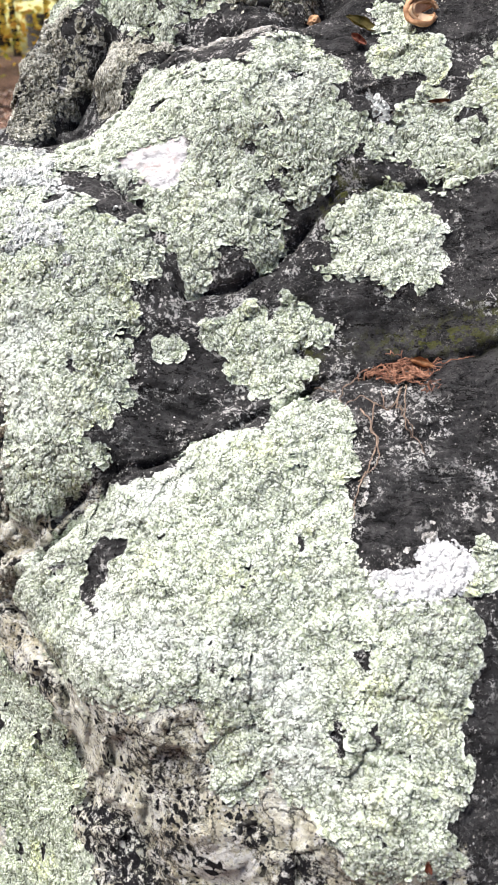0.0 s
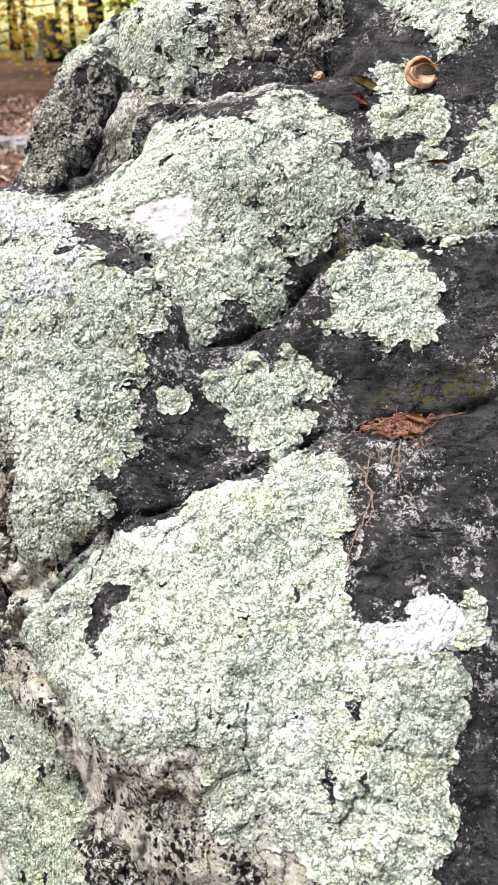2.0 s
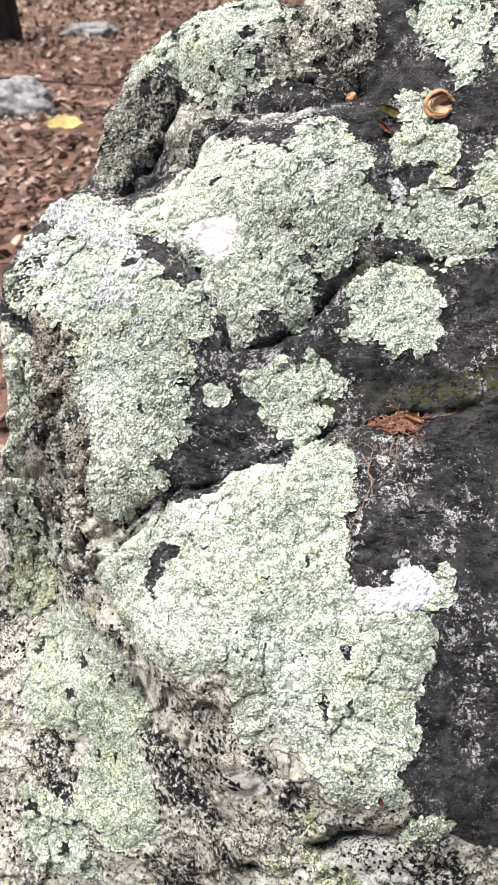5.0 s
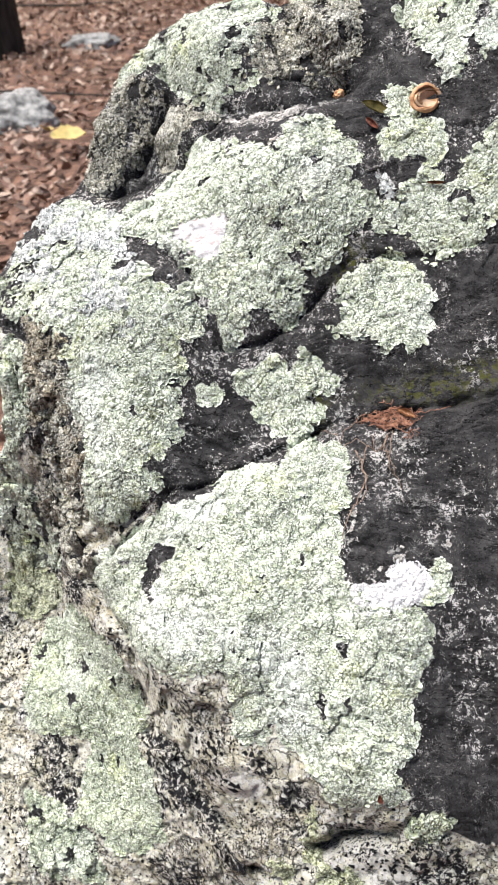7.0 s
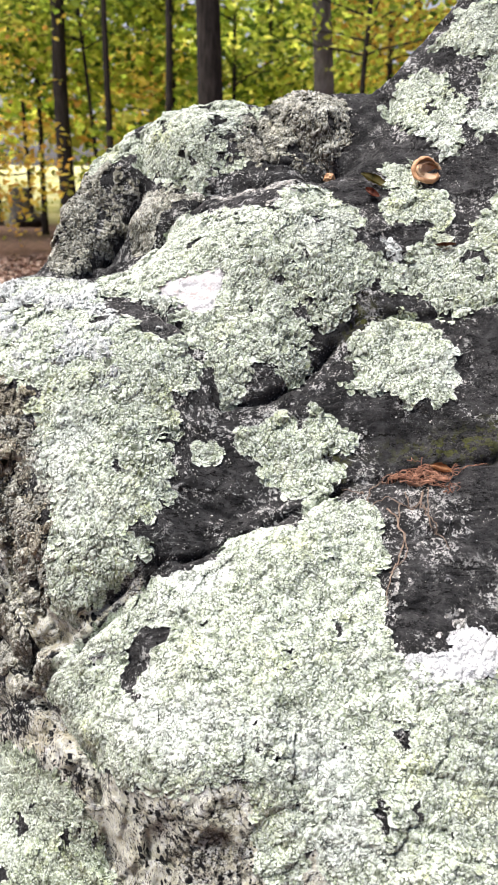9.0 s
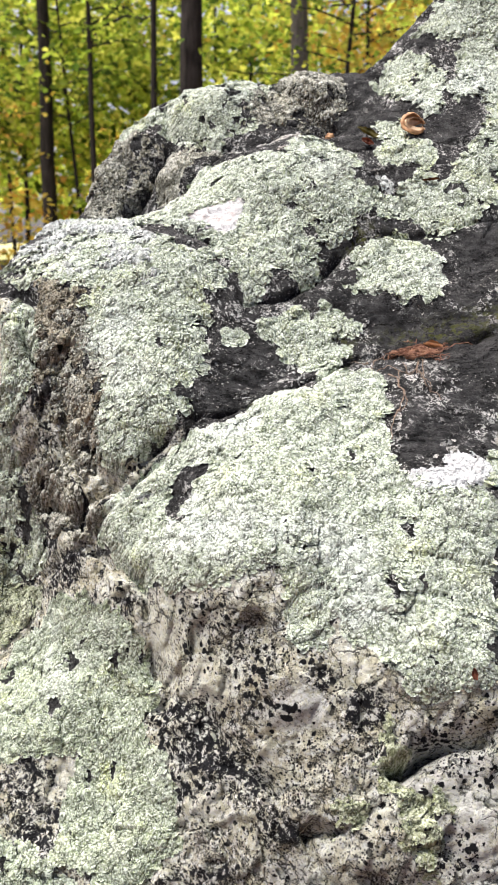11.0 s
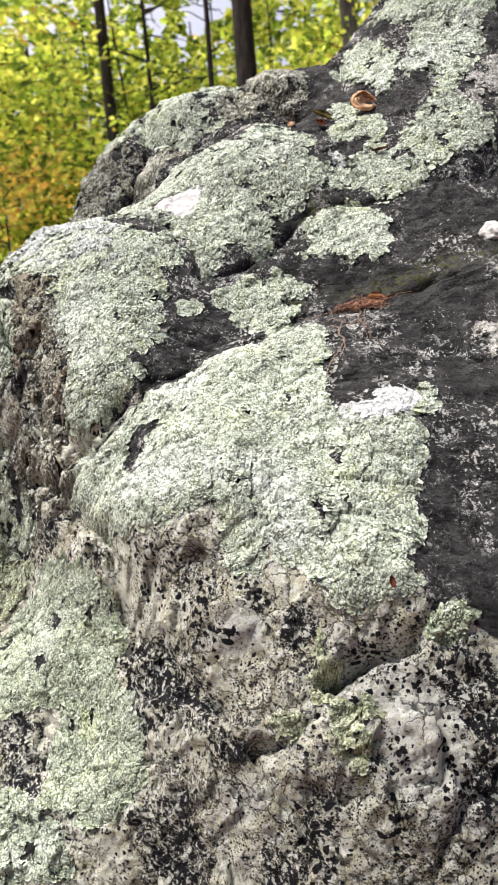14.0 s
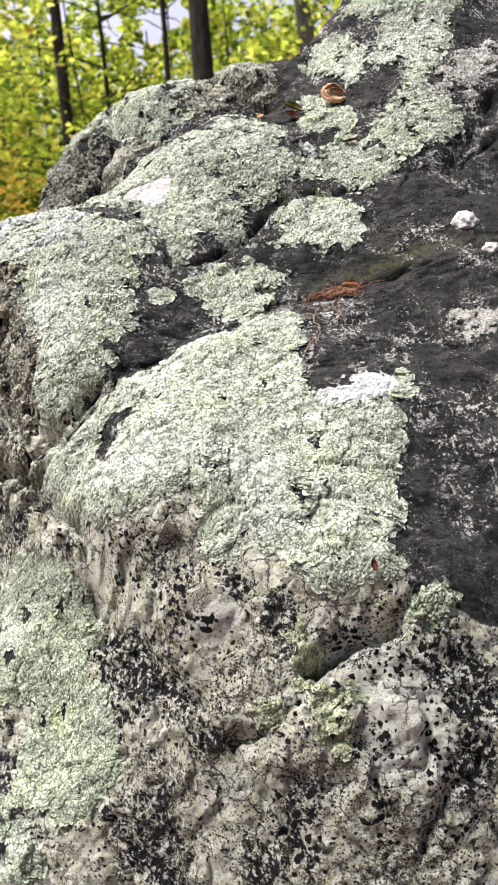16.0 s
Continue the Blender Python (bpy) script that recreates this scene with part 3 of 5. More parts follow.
OUTLINES = {
    "upper": [(-0.198, 1.340), (-0.165, 1.340), (-0.157, 1.373), (-0.141, 1.388), (-0.122, 1.411), (-0.097, 1.412), (-0.074, 1.385), (-0.052, 1.380), (-0.020, 1.348), (-0.000, 1.350), (0.008, 1.378), (0.023, 1.395), (0.043, 1.400), (0.063, 1.395), (0.073, 1.372), (0.090, 1.363), (0.094, 1.336), (0.078, 1.328), (0.085, 1.315), (0.104, 1.303), (0.124, 1.291), (0.138, 1.286), (0.134, 1.253), (0.125, 1.254), (0.105, 1.268), (0.080, 1.249), (0.073, 1.230), (0.061, 1.220), (0.049, 1.204), (0.036, 1.210), (0.033, 1.225), (0.020, 1.227), (0.017, 1.215), (0.030, 1.203), (0.037, 1.185), (0.028, 1.165), (0.019, 1.143), (0.006, 1.149), (-0.004, 1.164), (-0.023, 1.166), (-0.026, 1.148), (-0.035, 1.129), (-0.051, 1.118), (-0.063, 1.156), (-0.072, 1.172), (-0.091, 1.178), (-0.104, 1.185), (-0.097, 1.211), (-0.131, 1.236), (-0.156, 1.261), (-0.192, 1.276)],
    "shoulder": [(-0.290, 1.362), (-0.264, 1.353), (-0.225, 1.329), (-0.191, 1.303), (-0.180, 1.274), (-0.187, 1.251), (-0.189, 1.229), (-0.188, 1.202), (-0.172, 1.214), (-0.152, 1.216), (-0.140, 1.199), (-0.130, 1.183), (-0.104, 1.181), (-0.078, 1.155), (-0.081, 1.135), (-0.094, 1.121), (-0.107, 1.124), (-0.103, 1.111), (-0.096, 1.092), (-0.091, 1.080), (-0.104, 1.063), (-0.096, 1.037), (-0.105, 1.030), (-0.102, 1.011), (-0.113, 1.004), (-0.118, 0.990), (-0.138, 0.977), (-0.119, 0.968), (-0.116, 0.956), (-0.128, 0.950), (-0.135, 0.938), (-0.149, 0.935), (-0.166, 0.920), (-0.189, 0.912), (-0.204, 0.919), (-0.217, 0.935), (-0.217, 0.960), (-0.208, 0.978), (-0.216, 0.997), (-0.208, 1.015), (-0.216, 1.031), (-0.236, 1.055), (-0.239, 1.076), (-0.221, 1.091), (-0.239, 1.105), (-0.233, 1.124), (-0.272, 1.144), (-0.294, 1.162), (-0.269, 1.203), (-0.274, 1.250), (-0.303, 1.295), (-0.303, 1.338)],
    "rosette": [(0.128, 1.232), (0.141, 1.225), (0.154, 1.211), (0.166, 1.203), (0.164, 1.189), (0.175, 1.178), (0.176, 1.161), (0.175, 1.144), (0.169, 1.132), (0.166, 1.122), (0.154, 1.115), (0.145, 1.119), (0.136, 1.126), (0.124, 1.116), (0.108, 1.129), (0.096, 1.126), (0.083, 1.133), (0.064, 1.131), (0.065, 1.145), (0.076, 1.151), (0.072, 1.172), (0.069, 1.185), (0.078, 1.198), (0.094, 1.208), (0.109, 1.218), (0.119, 1.225)],
    "island": [(-0.011, 1.097), (0.001, 1.107), (0.017, 1.105), (0.020, 1.094), (0.024, 1.087), (0.027, 1.104), (0.039, 1.112), (0.052, 1.104), (0.062, 1.091), (0.072, 1.081), (0.069, 1.065), (0.056, 1.068), (0.047, 1.065), (0.053, 1.051), (0.060, 1.045), (0.052, 1.028), (0.040, 1.022), (0.021, 1.016), (0.005, 1.014), (-0.005, 1.027), (-0.013, 1.046), (-0.019, 1.059), (-0.032, 1.064), (-0.039, 1.077), (-0.033, 1.087), (-0.021, 1.091)],
    "dot": [(-0.077, 1.074), (-0.064, 1.074), (-0.055, 1.063), (-0.060, 1.050), (-0.069, 1.050), (-0.080, 1.054), (-0.082, 1.064)],
    "main": [(0.025, 1.009), (0.040, 1.020), (0.049, 1.015), (0.059, 1.004), (0.074, 1.004), (0.090, 0.991), (0.084, 0.962), (0.093, 0.947), (0.091, 0.934), (0.080, 0.928), (0.083, 0.909), (0.081, 0.891), (0.084, 0.868), (0.096, 0.846), (0.124, 0.830), (0.163, 0.829), (0.171, 0.816), (0.169, 0.800), (0.173, 0.784), (0.158, 0.767), (0.160, 0.751), (0.153, 0.737), (0.159, 0.719), (0.156, 0.703), (0.143, 0.677), (0.154, 0.655), (0.117, 0.647), (0.076, 0.647), (0.079, 0.663), (0.056, 0.675), (0.053, 0.691), (0.027, 0.699), (0.021, 0.715), (0.009, 0.698), (-0.021, 0.698), (-0.021, 0.734), (-0.033, 0.768), (-0.077, 0.754), (-0.121, 0.763), (-0.163, 0.792), (-0.190, 0.829), (-0.211, 0.861), (-0.217, 0.877), (-0.175, 0.894), (-0.145, 0.914), (-0.109, 0.935), (-0.055, 0.945), (-0.052, 0.972), (-0.018, 0.985), (0.014, 0.978)],
    "white": [(0.088, 0.851), (0.107, 0.855), (0.129, 0.854), (0.135, 0.870), (0.143, 0.879), (0.154, 0.877), (0.168, 0.869), (0.177, 0.861), (0.171, 0.846), (0.154, 0.834), (0.135, 0.822), (0.113, 0.821), (0.097, 0.826), (0.088, 0.837)],
    "right_tuft": [(0.174, 0.881), (0.183, 0.884), (0.191, 0.876), (0.194, 0.865), (0.191, 0.850), (0.179, 0.838), (0.168, 0.838), (0.171, 0.849), (0.177, 0.861)],
    "husk_side": [(0.128, 1.438), (0.151, 1.429), (0.154, 1.409), (0.160, 1.389), (0.186, 1.387), (0.192, 1.367), (0.189, 1.345), (0.176, 1.330), (0.161, 1.341), (0.138, 1.343), (0.119, 1.347), (0.113, 1.363), (0.128, 1.377), (0.131, 1.396), (0.125, 1.406)],
    "crest": [(0.226, 1.671), (0.384, 1.631), (0.370, 1.595), (0.351, 1.582), (0.348, 1.537), (0.352, 1.514), (0.325, 1.476), (0.285, 1.401), (0.313, 1.364), (0.332, 1.343), (0.325, 1.309), (0.301, 1.291), (0.291, 1.276), (0.273, 1.274), (0.255, 1.255), (0.233, 1.250), (0.223, 1.233), (0.205, 1.230), (0.193, 1.218), (0.175, 1.215), (0.166, 1.237), (0.142, 1.256), (0.136, 1.268), (0.145, 1.287), (0.143, 1.306), (0.156, 1.317), (0.172, 1.326), (0.192, 1.303), (0.204, 1.312), (0.228, 1.350), (0.256, 1.388), (0.273, 1.428), (0.268, 1.472), (0.252, 1.469), (0.230, 1.461), (0.225, 1.481), (0.242, 1.518), (0.248, 1.568), (0.260, 1.594), (0.228, 1.612)],
    "crest_side": [(0.161, 1.588), (0.184, 1.604), (0.204, 1.588), (0.213, 1.552), (0.226, 1.526), (0.217, 1.485), (0.207, 1.433), (0.191, 1.434), (0.179, 1.472), (0.151, 1.529), (0.136, 1.558)],
    "flank": [(-0.279, 0.836), (-0.226, 0.808), (-0.182, 0.773), (-0.161, 0.746), (-0.156, 0.721), (-0.141, 0.692), (-0.163, 0.675), (-0.140, 0.645), (-0.126, 0.615), (-0.130, 0.591), (-0.120, 0.565), (-0.141, 0.551), (-0.161, 0.542), (-0.193, 0.534), (-0.210, 0.544), (-0.224, 0.556), (-0.253, 0.568), (-0.249, 0.603), (-0.238, 0.637), (-0.232, 0.664), (-0.254, 0.673), (-0.298, 0.671), (-0.312, 0.664), (-0.334, 0.681), (-0.341, 0.725), (-0.342, 0.779), (-0.324, 0.813), (-0.292, 0.817)],
    "foot": [(-0.328, 0.593), (-0.293, 0.589), (-0.249, 0.567), (-0.219, 0.532), (-0.209, 0.494), (-0.311, 0.498)],
    "far_flank": [(-0.385, 0.917), (-0.351, 0.915), (-0.322, 0.873), (-0.334, 0.861), (-0.372, 0.834), (-0.386, 0.829)],
    "tuft": [(0.150, 0.630), (0.155, 0.635), (0.167, 0.637), (0.182, 0.640), (0.187, 0.636), (0.203, 0.640), (0.197, 0.633), (0.188, 0.627), (0.184, 0.617), (0.174, 0.613), (0.162, 0.615), (0.153, 0.620)],
    "yellow": [(0.071, 0.576), (0.083, 0.579), (0.102, 0.570), (0.100, 0.559), (0.092, 0.550), (0.098, 0.533), (0.087, 0.521), (0.077, 0.524), (0.076, 0.536), (0.070, 0.548), (0.074, 0.560), (0.070, 0.567)],
    "strip": [(0.061, 0.630), (0.067, 0.620), (0.064, 0.612), (0.076, 0.610), (0.073, 0.601), (0.065, 0.596), (0.063, 0.580), (0.058, 0.576), (0.052, 0.586), (0.050, 0.601), (0.056, 0.613)],
    "wedge": [(0.020, 0.575), (0.030, 0.577), (0.042, 0.567), (0.034, 0.560), (0.026, 0.560), (0.017, 0.550), (0.013, 0.554)],
    "cap": [(-0.237, 1.539), (-0.222, 1.559), (-0.176, 1.583), (-0.141, 1.605), (-0.109, 1.616), (-0.056, 1.615), (-0.016, 1.589), (-0.022, 1.556), (-0.042, 1.532), (-0.032, 1.499), (-0.036, 1.476), (-0.077, 1.467), (-0.087, 1.453), (-0.123, 1.473), (-0.158, 1.507), (-0.171, 1.532), (-0.185, 1.549), (-0.202, 1.535), (-0.219, 1.531), (-0.235, 1.526)],
    "corner": [(-0.273, 1.370), (-0.279, 1.407), (-0.275, 1.434), (-0.268, 1.471), (-0.264, 1.486), (-0.242, 1.513), (-0.231, 1.525), (-0.193, 1.519), (-0.168, 1.501), (-0.173, 1.487), (-0.187, 1.474), (-0.193, 1.450), (-0.211, 1.433), (-0.229, 1.405), (-0.241, 1.368), (-0.259, 1.362)],
    "knob": [(-0.006, 1.596), (0.012, 1.603), (0.041, 1.608), (0.069, 1.600), (0.083, 1.588), (0.091, 1.545), (0.087, 1.500), (0.072, 1.486), (0.045, 1.491), (0.025, 1.523), (0.005, 1.565)],
    "chalky": [(-0.342, 1.310), (-0.303, 1.338), (-0.245, 1.332), (-0.193, 1.286), (-0.181, 1.247), (-0.149, 1.221), (-0.119, 1.188), (-0.116, 1.149), (-0.147, 1.122), (-0.180, 1.135), (-0.215, 1.124), (-0.254, 1.155), (-0.293, 1.192), (-0.343, 1.261)],
    "far_side": [(-0.321, 1.147), (-0.292, 1.108), (-0.285, 1.071), (-0.304, 1.027), (-0.332, 1.007), (-0.316, 0.970), (-0.294, 0.922), (-0.288, 0.884), (-0.375, 0.890), (-0.382, 0.950), (-0.332, 1.128)],
    "shoulder_side": [(-0.301, 1.332), (-0.298, 1.294), (-0.274, 1.250), (-0.273, 1.204), (-0.291, 1.165), (-0.326, 1.168), (-0.356, 1.215)],
    "far_green": [(-0.392, 0.872), (-0.346, 0.875), (-0.287, 0.864), (-0.297, 0.837), (-0.336, 0.819), (-0.380, 0.818), (-0.397, 0.841)],
    "crust": [(0.253, 0.965), (0.276, 0.976), (0.300, 0.966), (0.291, 0.923), (0.261, 0.925)],
    "nub": [(-0.177, 1.431), (-0.182, 1.455), (-0.169, 1.475), (-0.150, 1.476), (-0.099, 1.452), (-0.086, 1.436), (-0.122, 1.445), (-0.140, 1.434), (-0.142, 1.402), (-0.154, 1.388), (-0.171, 1.404)],
    "brown_side": [(-0.292, 1.152), (-0.251, 1.126), (-0.231, 1.093), (-0.241, 1.062), (-0.225, 1.018), (-0.208, 0.994), (-0.222, 0.962), (-0.242, 0.972), (-0.262, 1.011), (-0.286, 1.043), (-0.287, 1.097)],
    "brown_foot": [(-0.295, 0.990), (-0.239, 0.923), (-0.206, 0.871), (-0.244, 0.873), (-0.308, 0.934)],
    "crest_top": [(0.198, 1.633), (0.222, 1.656), (0.248, 1.667), (0.273, 1.665), (0.270, 1.594), (0.250, 1.595), (0.221, 1.631)],
    "film": [(-0.068, 1.426), (-0.043, 1.433), (-0.014, 1.427), (0.006, 1.444), (0.025, 1.417), (0.017, 1.391), (-0.001, 1.359), (-0.021, 1.358), (-0.045, 1.383)],
    "brown_flank": [(-0.288, 1.148), (-0.256, 1.135), (-0.225, 1.066), (-0.220, 1.006), (-0.206, 0.942), (-0.239, 0.926), (-0.266, 0.996), (-0.289, 1.017)],
    "field": [(0.090, 0.930), (0.126, 0.915), (0.172, 0.915), (0.190, 0.895), (0.163, 0.886), (0.138, 0.880), (0.105, 0.859), (0.089, 0.873)],
    "cap_side": [(-0.039, 1.549), (-0.008, 1.572), (0.022, 1.542), (0.045, 1.501), (0.066, 1.475), (0.039, 1.469), (0.010, 1.486), (-0.018, 1.472), (-0.037, 1.492)],
    "flake": [(0.117, 1.324), (0.142, 1.320), (0.158, 1.316), (0.152, 1.304), (0.130, 1.302), (0.114, 1.311)],
    "crest_crust": [(0.350, 1.481), (0.389, 1.513), (0.407, 1.513), (0.382, 1.399), (0.344, 1.365), (0.306, 1.371), (0.292, 1.400), (0.320, 1.451)],
}
BARE = [  # small bare gaps in the lichen: u, v, half-widths along u and v
    (0.006, 0.854, 0.005, 0.011), (0.045, 0.877, 0.006, 0.008), (-0.095, 0.915, 0.004, 0.003), (0.043, 0.947, 0.003, 0.004), (-0.005, 0.776, 0.003, 0.007),
    (-0.024, 0.800, 0.005, 0.005), (-0.021, 0.785, 0.005, 0.005), (0.088, 0.790, 0.009, 0.014), (0.069, 0.730, 0.007, 0.017), (0.003, 1.254, 0.008, 0.007),
    (-0.063, 1.369, 0.005, 0.016), (-0.090, 1.327, 0.010, 0.007), (-0.039, 1.328, 0.006, 0.003), (0.024, 1.224, 0.008, 0.008), (-0.161, 0.875, 0.010, 0.006),
    (-0.037, 0.739, 0.006, 0.014), (0.047, 1.058, 0.006, 0.009), (-0.275, 1.269, 0.018, 0.007), (-0.330, 1.298, 0.013, 0.018), (-0.151, 1.036, 0.005, 0.006),
    (0.132, 0.705, 0.007, 0.003), (-0.260, 0.715, 0.012, 0.009), (-0.190, 0.640, 0.006, 0.010)]
QUARTZ_FACE = [(-0.127, 1.265), (-0.114, 1.275), (-0.086, 1.280), (-0.057, 1.278), (-0.055, 1.258), (-0.062, 1.228), (-0.072, 1.222), (-0.085, 1.219), (-0.099, 1.230), (-0.104, 1.246), (-0.122, 1.252)]
NOTCH = [(-0.189, 1.207), (-0.189, 1.224), (-0.168, 1.231), (-0.153, 1.243), (-0.144, 1.255), (-0.130, 1.232), (-0.102, 1.223), (-0.120, 1.211), (-0.131, 1.191), (-0.142, 1.199), (-0.141, 1.216), (-0.156, 1.221), (-0.176, 1.214)]


STAINS = {  # drifts of black crust, of white crust and of tan stone: u, v, half-widths
    # black crust, and darker stone between the shoulder and the flank
    "dark_drift": [(-0.117, 0.669, 0.025, 0.017), (-0.088, 0.635, 0.032, 0.023), (-0.058, 0.599, 0.027, 0.020), (-0.037, 0.566, 0.020, 0.014), (-0.280, 0.651, 0.036, 0.029), (-0.266, 0.590, 0.031, 0.028), (-0.117, 0.526, 0.034, 0.023), (-0.089, 0.496, 0.030, 0.020), (0.178, 0.599, 0.024, 0.020), (0.194, 0.576, 0.030, 0.025), (0.199, 0.535, 0.030, 0.024), (0.181, 0.507, 0.020, 0.015), (0.040, 0.645, 0.019, 0.016), (0.011, 0.672, 0.014, 0.012), (0.052, 0.501, 0.018, 0.013), (0.007, 0.474, 0.026, 0.020), (-0.261, 0.858, 0.027, 0.011), (-0.180, 0.781, 0.022, 0.010), (-0.291, 0.969, 0.032, 0.016), (-0.284, 0.904, 0.039, 0.019), (-0.218, 0.802, 0.030, 0.016), (-0.183, 0.740, 0.026, 0.017), (-0.119, 0.654, 0.023, 0.017), (-0.378, 0.932, 0.030, 0.019), (-0.132, 0.610, 0.026, 0.019), (-0.302, 1.022, 0.022, 0.012), (-0.332, 0.706, 0.034, 0.029), (-0.246, 0.841, 0.025, 0.012)],
    "lime": [(0.101, 0.595, 0.041, 0.037), (0.125, 0.552, 0.039, 0.035), (0.149, 0.522, 0.028, 0.022), (-0.013, 0.646, 0.021, 0.015), (0.184, 0.493, 0.022, 0.016), (-0.019, 0.526, 0.022, 0.015)],
    "tan": [(-0.265, 1.080, 0.045, 0.080), (-0.300, 0.980, 0.050, 0.060), (-0.240, 0.950, 0.040, 0.040), (-0.270, 0.860, 0.060, 0.040), (-0.150, 0.920, 0.050, 0.020), (-0.001, 0.596, 0.032, 0.027), (-0.075, 0.555, 0.039, 0.027), (0.086, 0.647, 0.034, 0.027), (0.134, 0.640, 0.028, 0.023), (0.057, 0.544, 0.022, 0.017), (0.144, 0.471, 0.033, 0.025), (-0.034, 0.506, 0.028, 0.019), (-0.052, 0.658, 0.031, 0.020), (-0.254, 0.889, 0.065, 0.028), (-0.212, 0.904, 0.047, 0.033), (-0.202, 0.825, 0.035, 0.020)],
}
KNOBS = [(-0.157, 1.438, 0.018, 0.016), (-0.176, 1.436, 0.012, 0.008), (0.045, 1.540, 0.034, 0.026), (-0.065, 1.521, 0.045, 0.014), (-0.204, 1.506, 0.030, 0.012), (-0.107, 1.532, 0.030, 0.005), (0.085, 0.640, 0.040, 0.006), (0.084, 0.552, 0.038, 0.008), (-0.065, 0.732, 0.040, 0.010)]  # small lumps: u, v, radius, height


def relief(u, v):
    """The face with its cracks and its broken grain."""
    uu = u + 0.005 * fractal(u * 30, v * 30, 3, 3)
    vv = v + 0.005 * fractal(u * 30, v * 30, 3, 8)
    w = swell(u, v)
    for width, depth, line in CRACKS:
        d = distance_to_line(uu, vv, line)
        vary = 0.8 + 0.5 * grid_noise(u * 40, v * 40, 5)
        w = w - depth * vary * np.exp(-(d / width) ** 1.3)
    for u0, v0, r, h in KNOBS:
        w = w + h * np.exp(-(np.hypot(uu - u0, vv - v0) / r) ** 3)
    rough_part = granite(u, v)
    for key in ("main", "flank"):
        rough_part = rough_part * (1 - 0.85 * smooth(depth_in_outline(u, v, OUTLINES[key]), -0.012, 0.006))
    w = w + (0.0045 + 0.0095 * rough_part) * facets(uu * 26, vv * 30, 11)
    w = w + (0.0018 + 0.0055 * rough_part) * facets(uu * 75, vv * 80, 13)
    # the dark slab flakes off in thin ledges
    level = vv * 62 + 1.6 * fractal(u * 9, v * 22, 3, 27) + 0.5 * u * 10
    ledge = level - np.floor(level)
    w = w + 0.0034 * (1 - rough_part) * (ledge - smooth(ledge, 0.86, 1.0)) * smooth(fractal(u * 16, v * 30, 3, 29), -0.35, 0.35)
    w = w + (0.0010 + 0.0010 * rough_part) * fractal(u * 70, v * 85, 4, 21, 0.6)
    return w


def granite(u, v):
    """1 where the face is bare pale granite, 0 where it bears the dark patina."""
    d = depth_in_outline(u, v, GRANITE_LINE) + 0.012 * fractal(u * 18, v * 18, 4, 31)
    return smooth(d, -0.012, 0.012)


def place(u, v, w):
    """From the sheet to the world; past the crest the back drops steeply."""
    y, z = (v - w) * S, (v + w) * S
    y = np.where(y > 1.3, 1.3 + (y - 1.3) * 0.5, y)
    return np.stack([u, y, z], -1)


def build_boulder():
    def steps(a, b, c, d, fine, coarse):
        return np.concatenate([np.linspace(a, b, coarse, endpoint=False), np.arange(b, c, fine), np.linspace(c, d, coarse)])
    us, vs = steps(-0.85, -0.44, 0.43, 1.2, 0.0019, 24), steps(-0.15, 0.40, 1.70, 2.5, 0.0019, 24)
    u, v = np.meshgrid(us, vs)
    u, v = u.ravel(), v.ravel()
    w = relief(u, v)
    n, k = len(us), len(vs)
    i, j = np.meshgrid(np.arange(k - 1), np.arange(n - 1), indexing="ij")
    faces = np.stack([i * n + j, i * n + j + 1, (i + 1) * n + j + 1, (i + 1) * n + j], -1).reshape(-1, 4)
    pale = granite(u, v)
    under = np.full(u.shape, -1.0)
    for outline in OUTLINES.values():
        near = (u > min(p[0] for p in outline) - 0.02) & (u < max(p[0] for p in outline) + 0.02)
        near &= (v > min(p[1] for p in outline) - 0.02) & (v < max(p[1] for p in outline) + 0.02)
        under[near] = np.maximum(under[near], depth_in_outline(u[near], v[near], outline))
    # stone under the lichen is darkened too, so gaps between lobes read dark
    patina = np.maximum(1 - pale, smooth(under, -0.002, 0.004))
    drifts = smooth(fractal(u * 13, v * 18, 4, 41), -0.1, 0.45)
    crust = np.clip(drifts * (1 - pale) + 0.9 * smooth(under, -0.03, -0.004) * smooth(fractal(u * 40, v * 40, 3, 43), -0.2, 0.4), 0, 1)
    tan = smooth(fractal(u * 9, v * 9, 3, 51), -0.2, 0.5)
    moss = np.exp(-((u - 0.16) / 0.05) ** 2 - ((v - 1.068) / 0.014) ** 2) + np.exp(-((u - 0.24) / 0.05) ** 2 - ((v - 1.085) / 0.016) ** 2)
    moss += np.exp(-((u - 0.086) / 0.02) ** 2 - ((v - 1.215) / 0.03) ** 2) + np.exp(-((u - 0.045) / 0.02) ** 2 - ((v - 1.05) / 0.03) ** 2)
    dark_drift, lime = (sum(np.exp(-((u - a) / ra) ** 2 - ((v - b) / rb) ** 2) for a, b, ra, rb in STAINS[k]) for k in ("dark_drift", "lime"))
    tan = np.clip(0.6 * tan + sum(np.exp(-((u - a) / ra) ** 2 - ((v - b) / rb) ** 2) for a, b, ra, rb in STAINS["tan"]), 0, 1)
    quartz = smooth(depth_in_outline(u, v, QUARTZ_FACE) + 0.004 * fractal(u * 90, v * 90, 4, 47, 0.65), -0.002, 0.002)
    me = mesh_from_arrays("boulder", place(u, v, w), faces, ROCK, True, patina=patina, crust=crust, tan=tan, moss=np.clip(moss, 0, 1), quartz=quartz, dark_drift=np.clip(dark_drift, 0, 1), lime=np.clip(lime, 0, 1))
    return tagged(new("boulder", me), "large weathered granite boulder, dark patina above pale speckled stone", "boulder")


boulder = build_boulder()


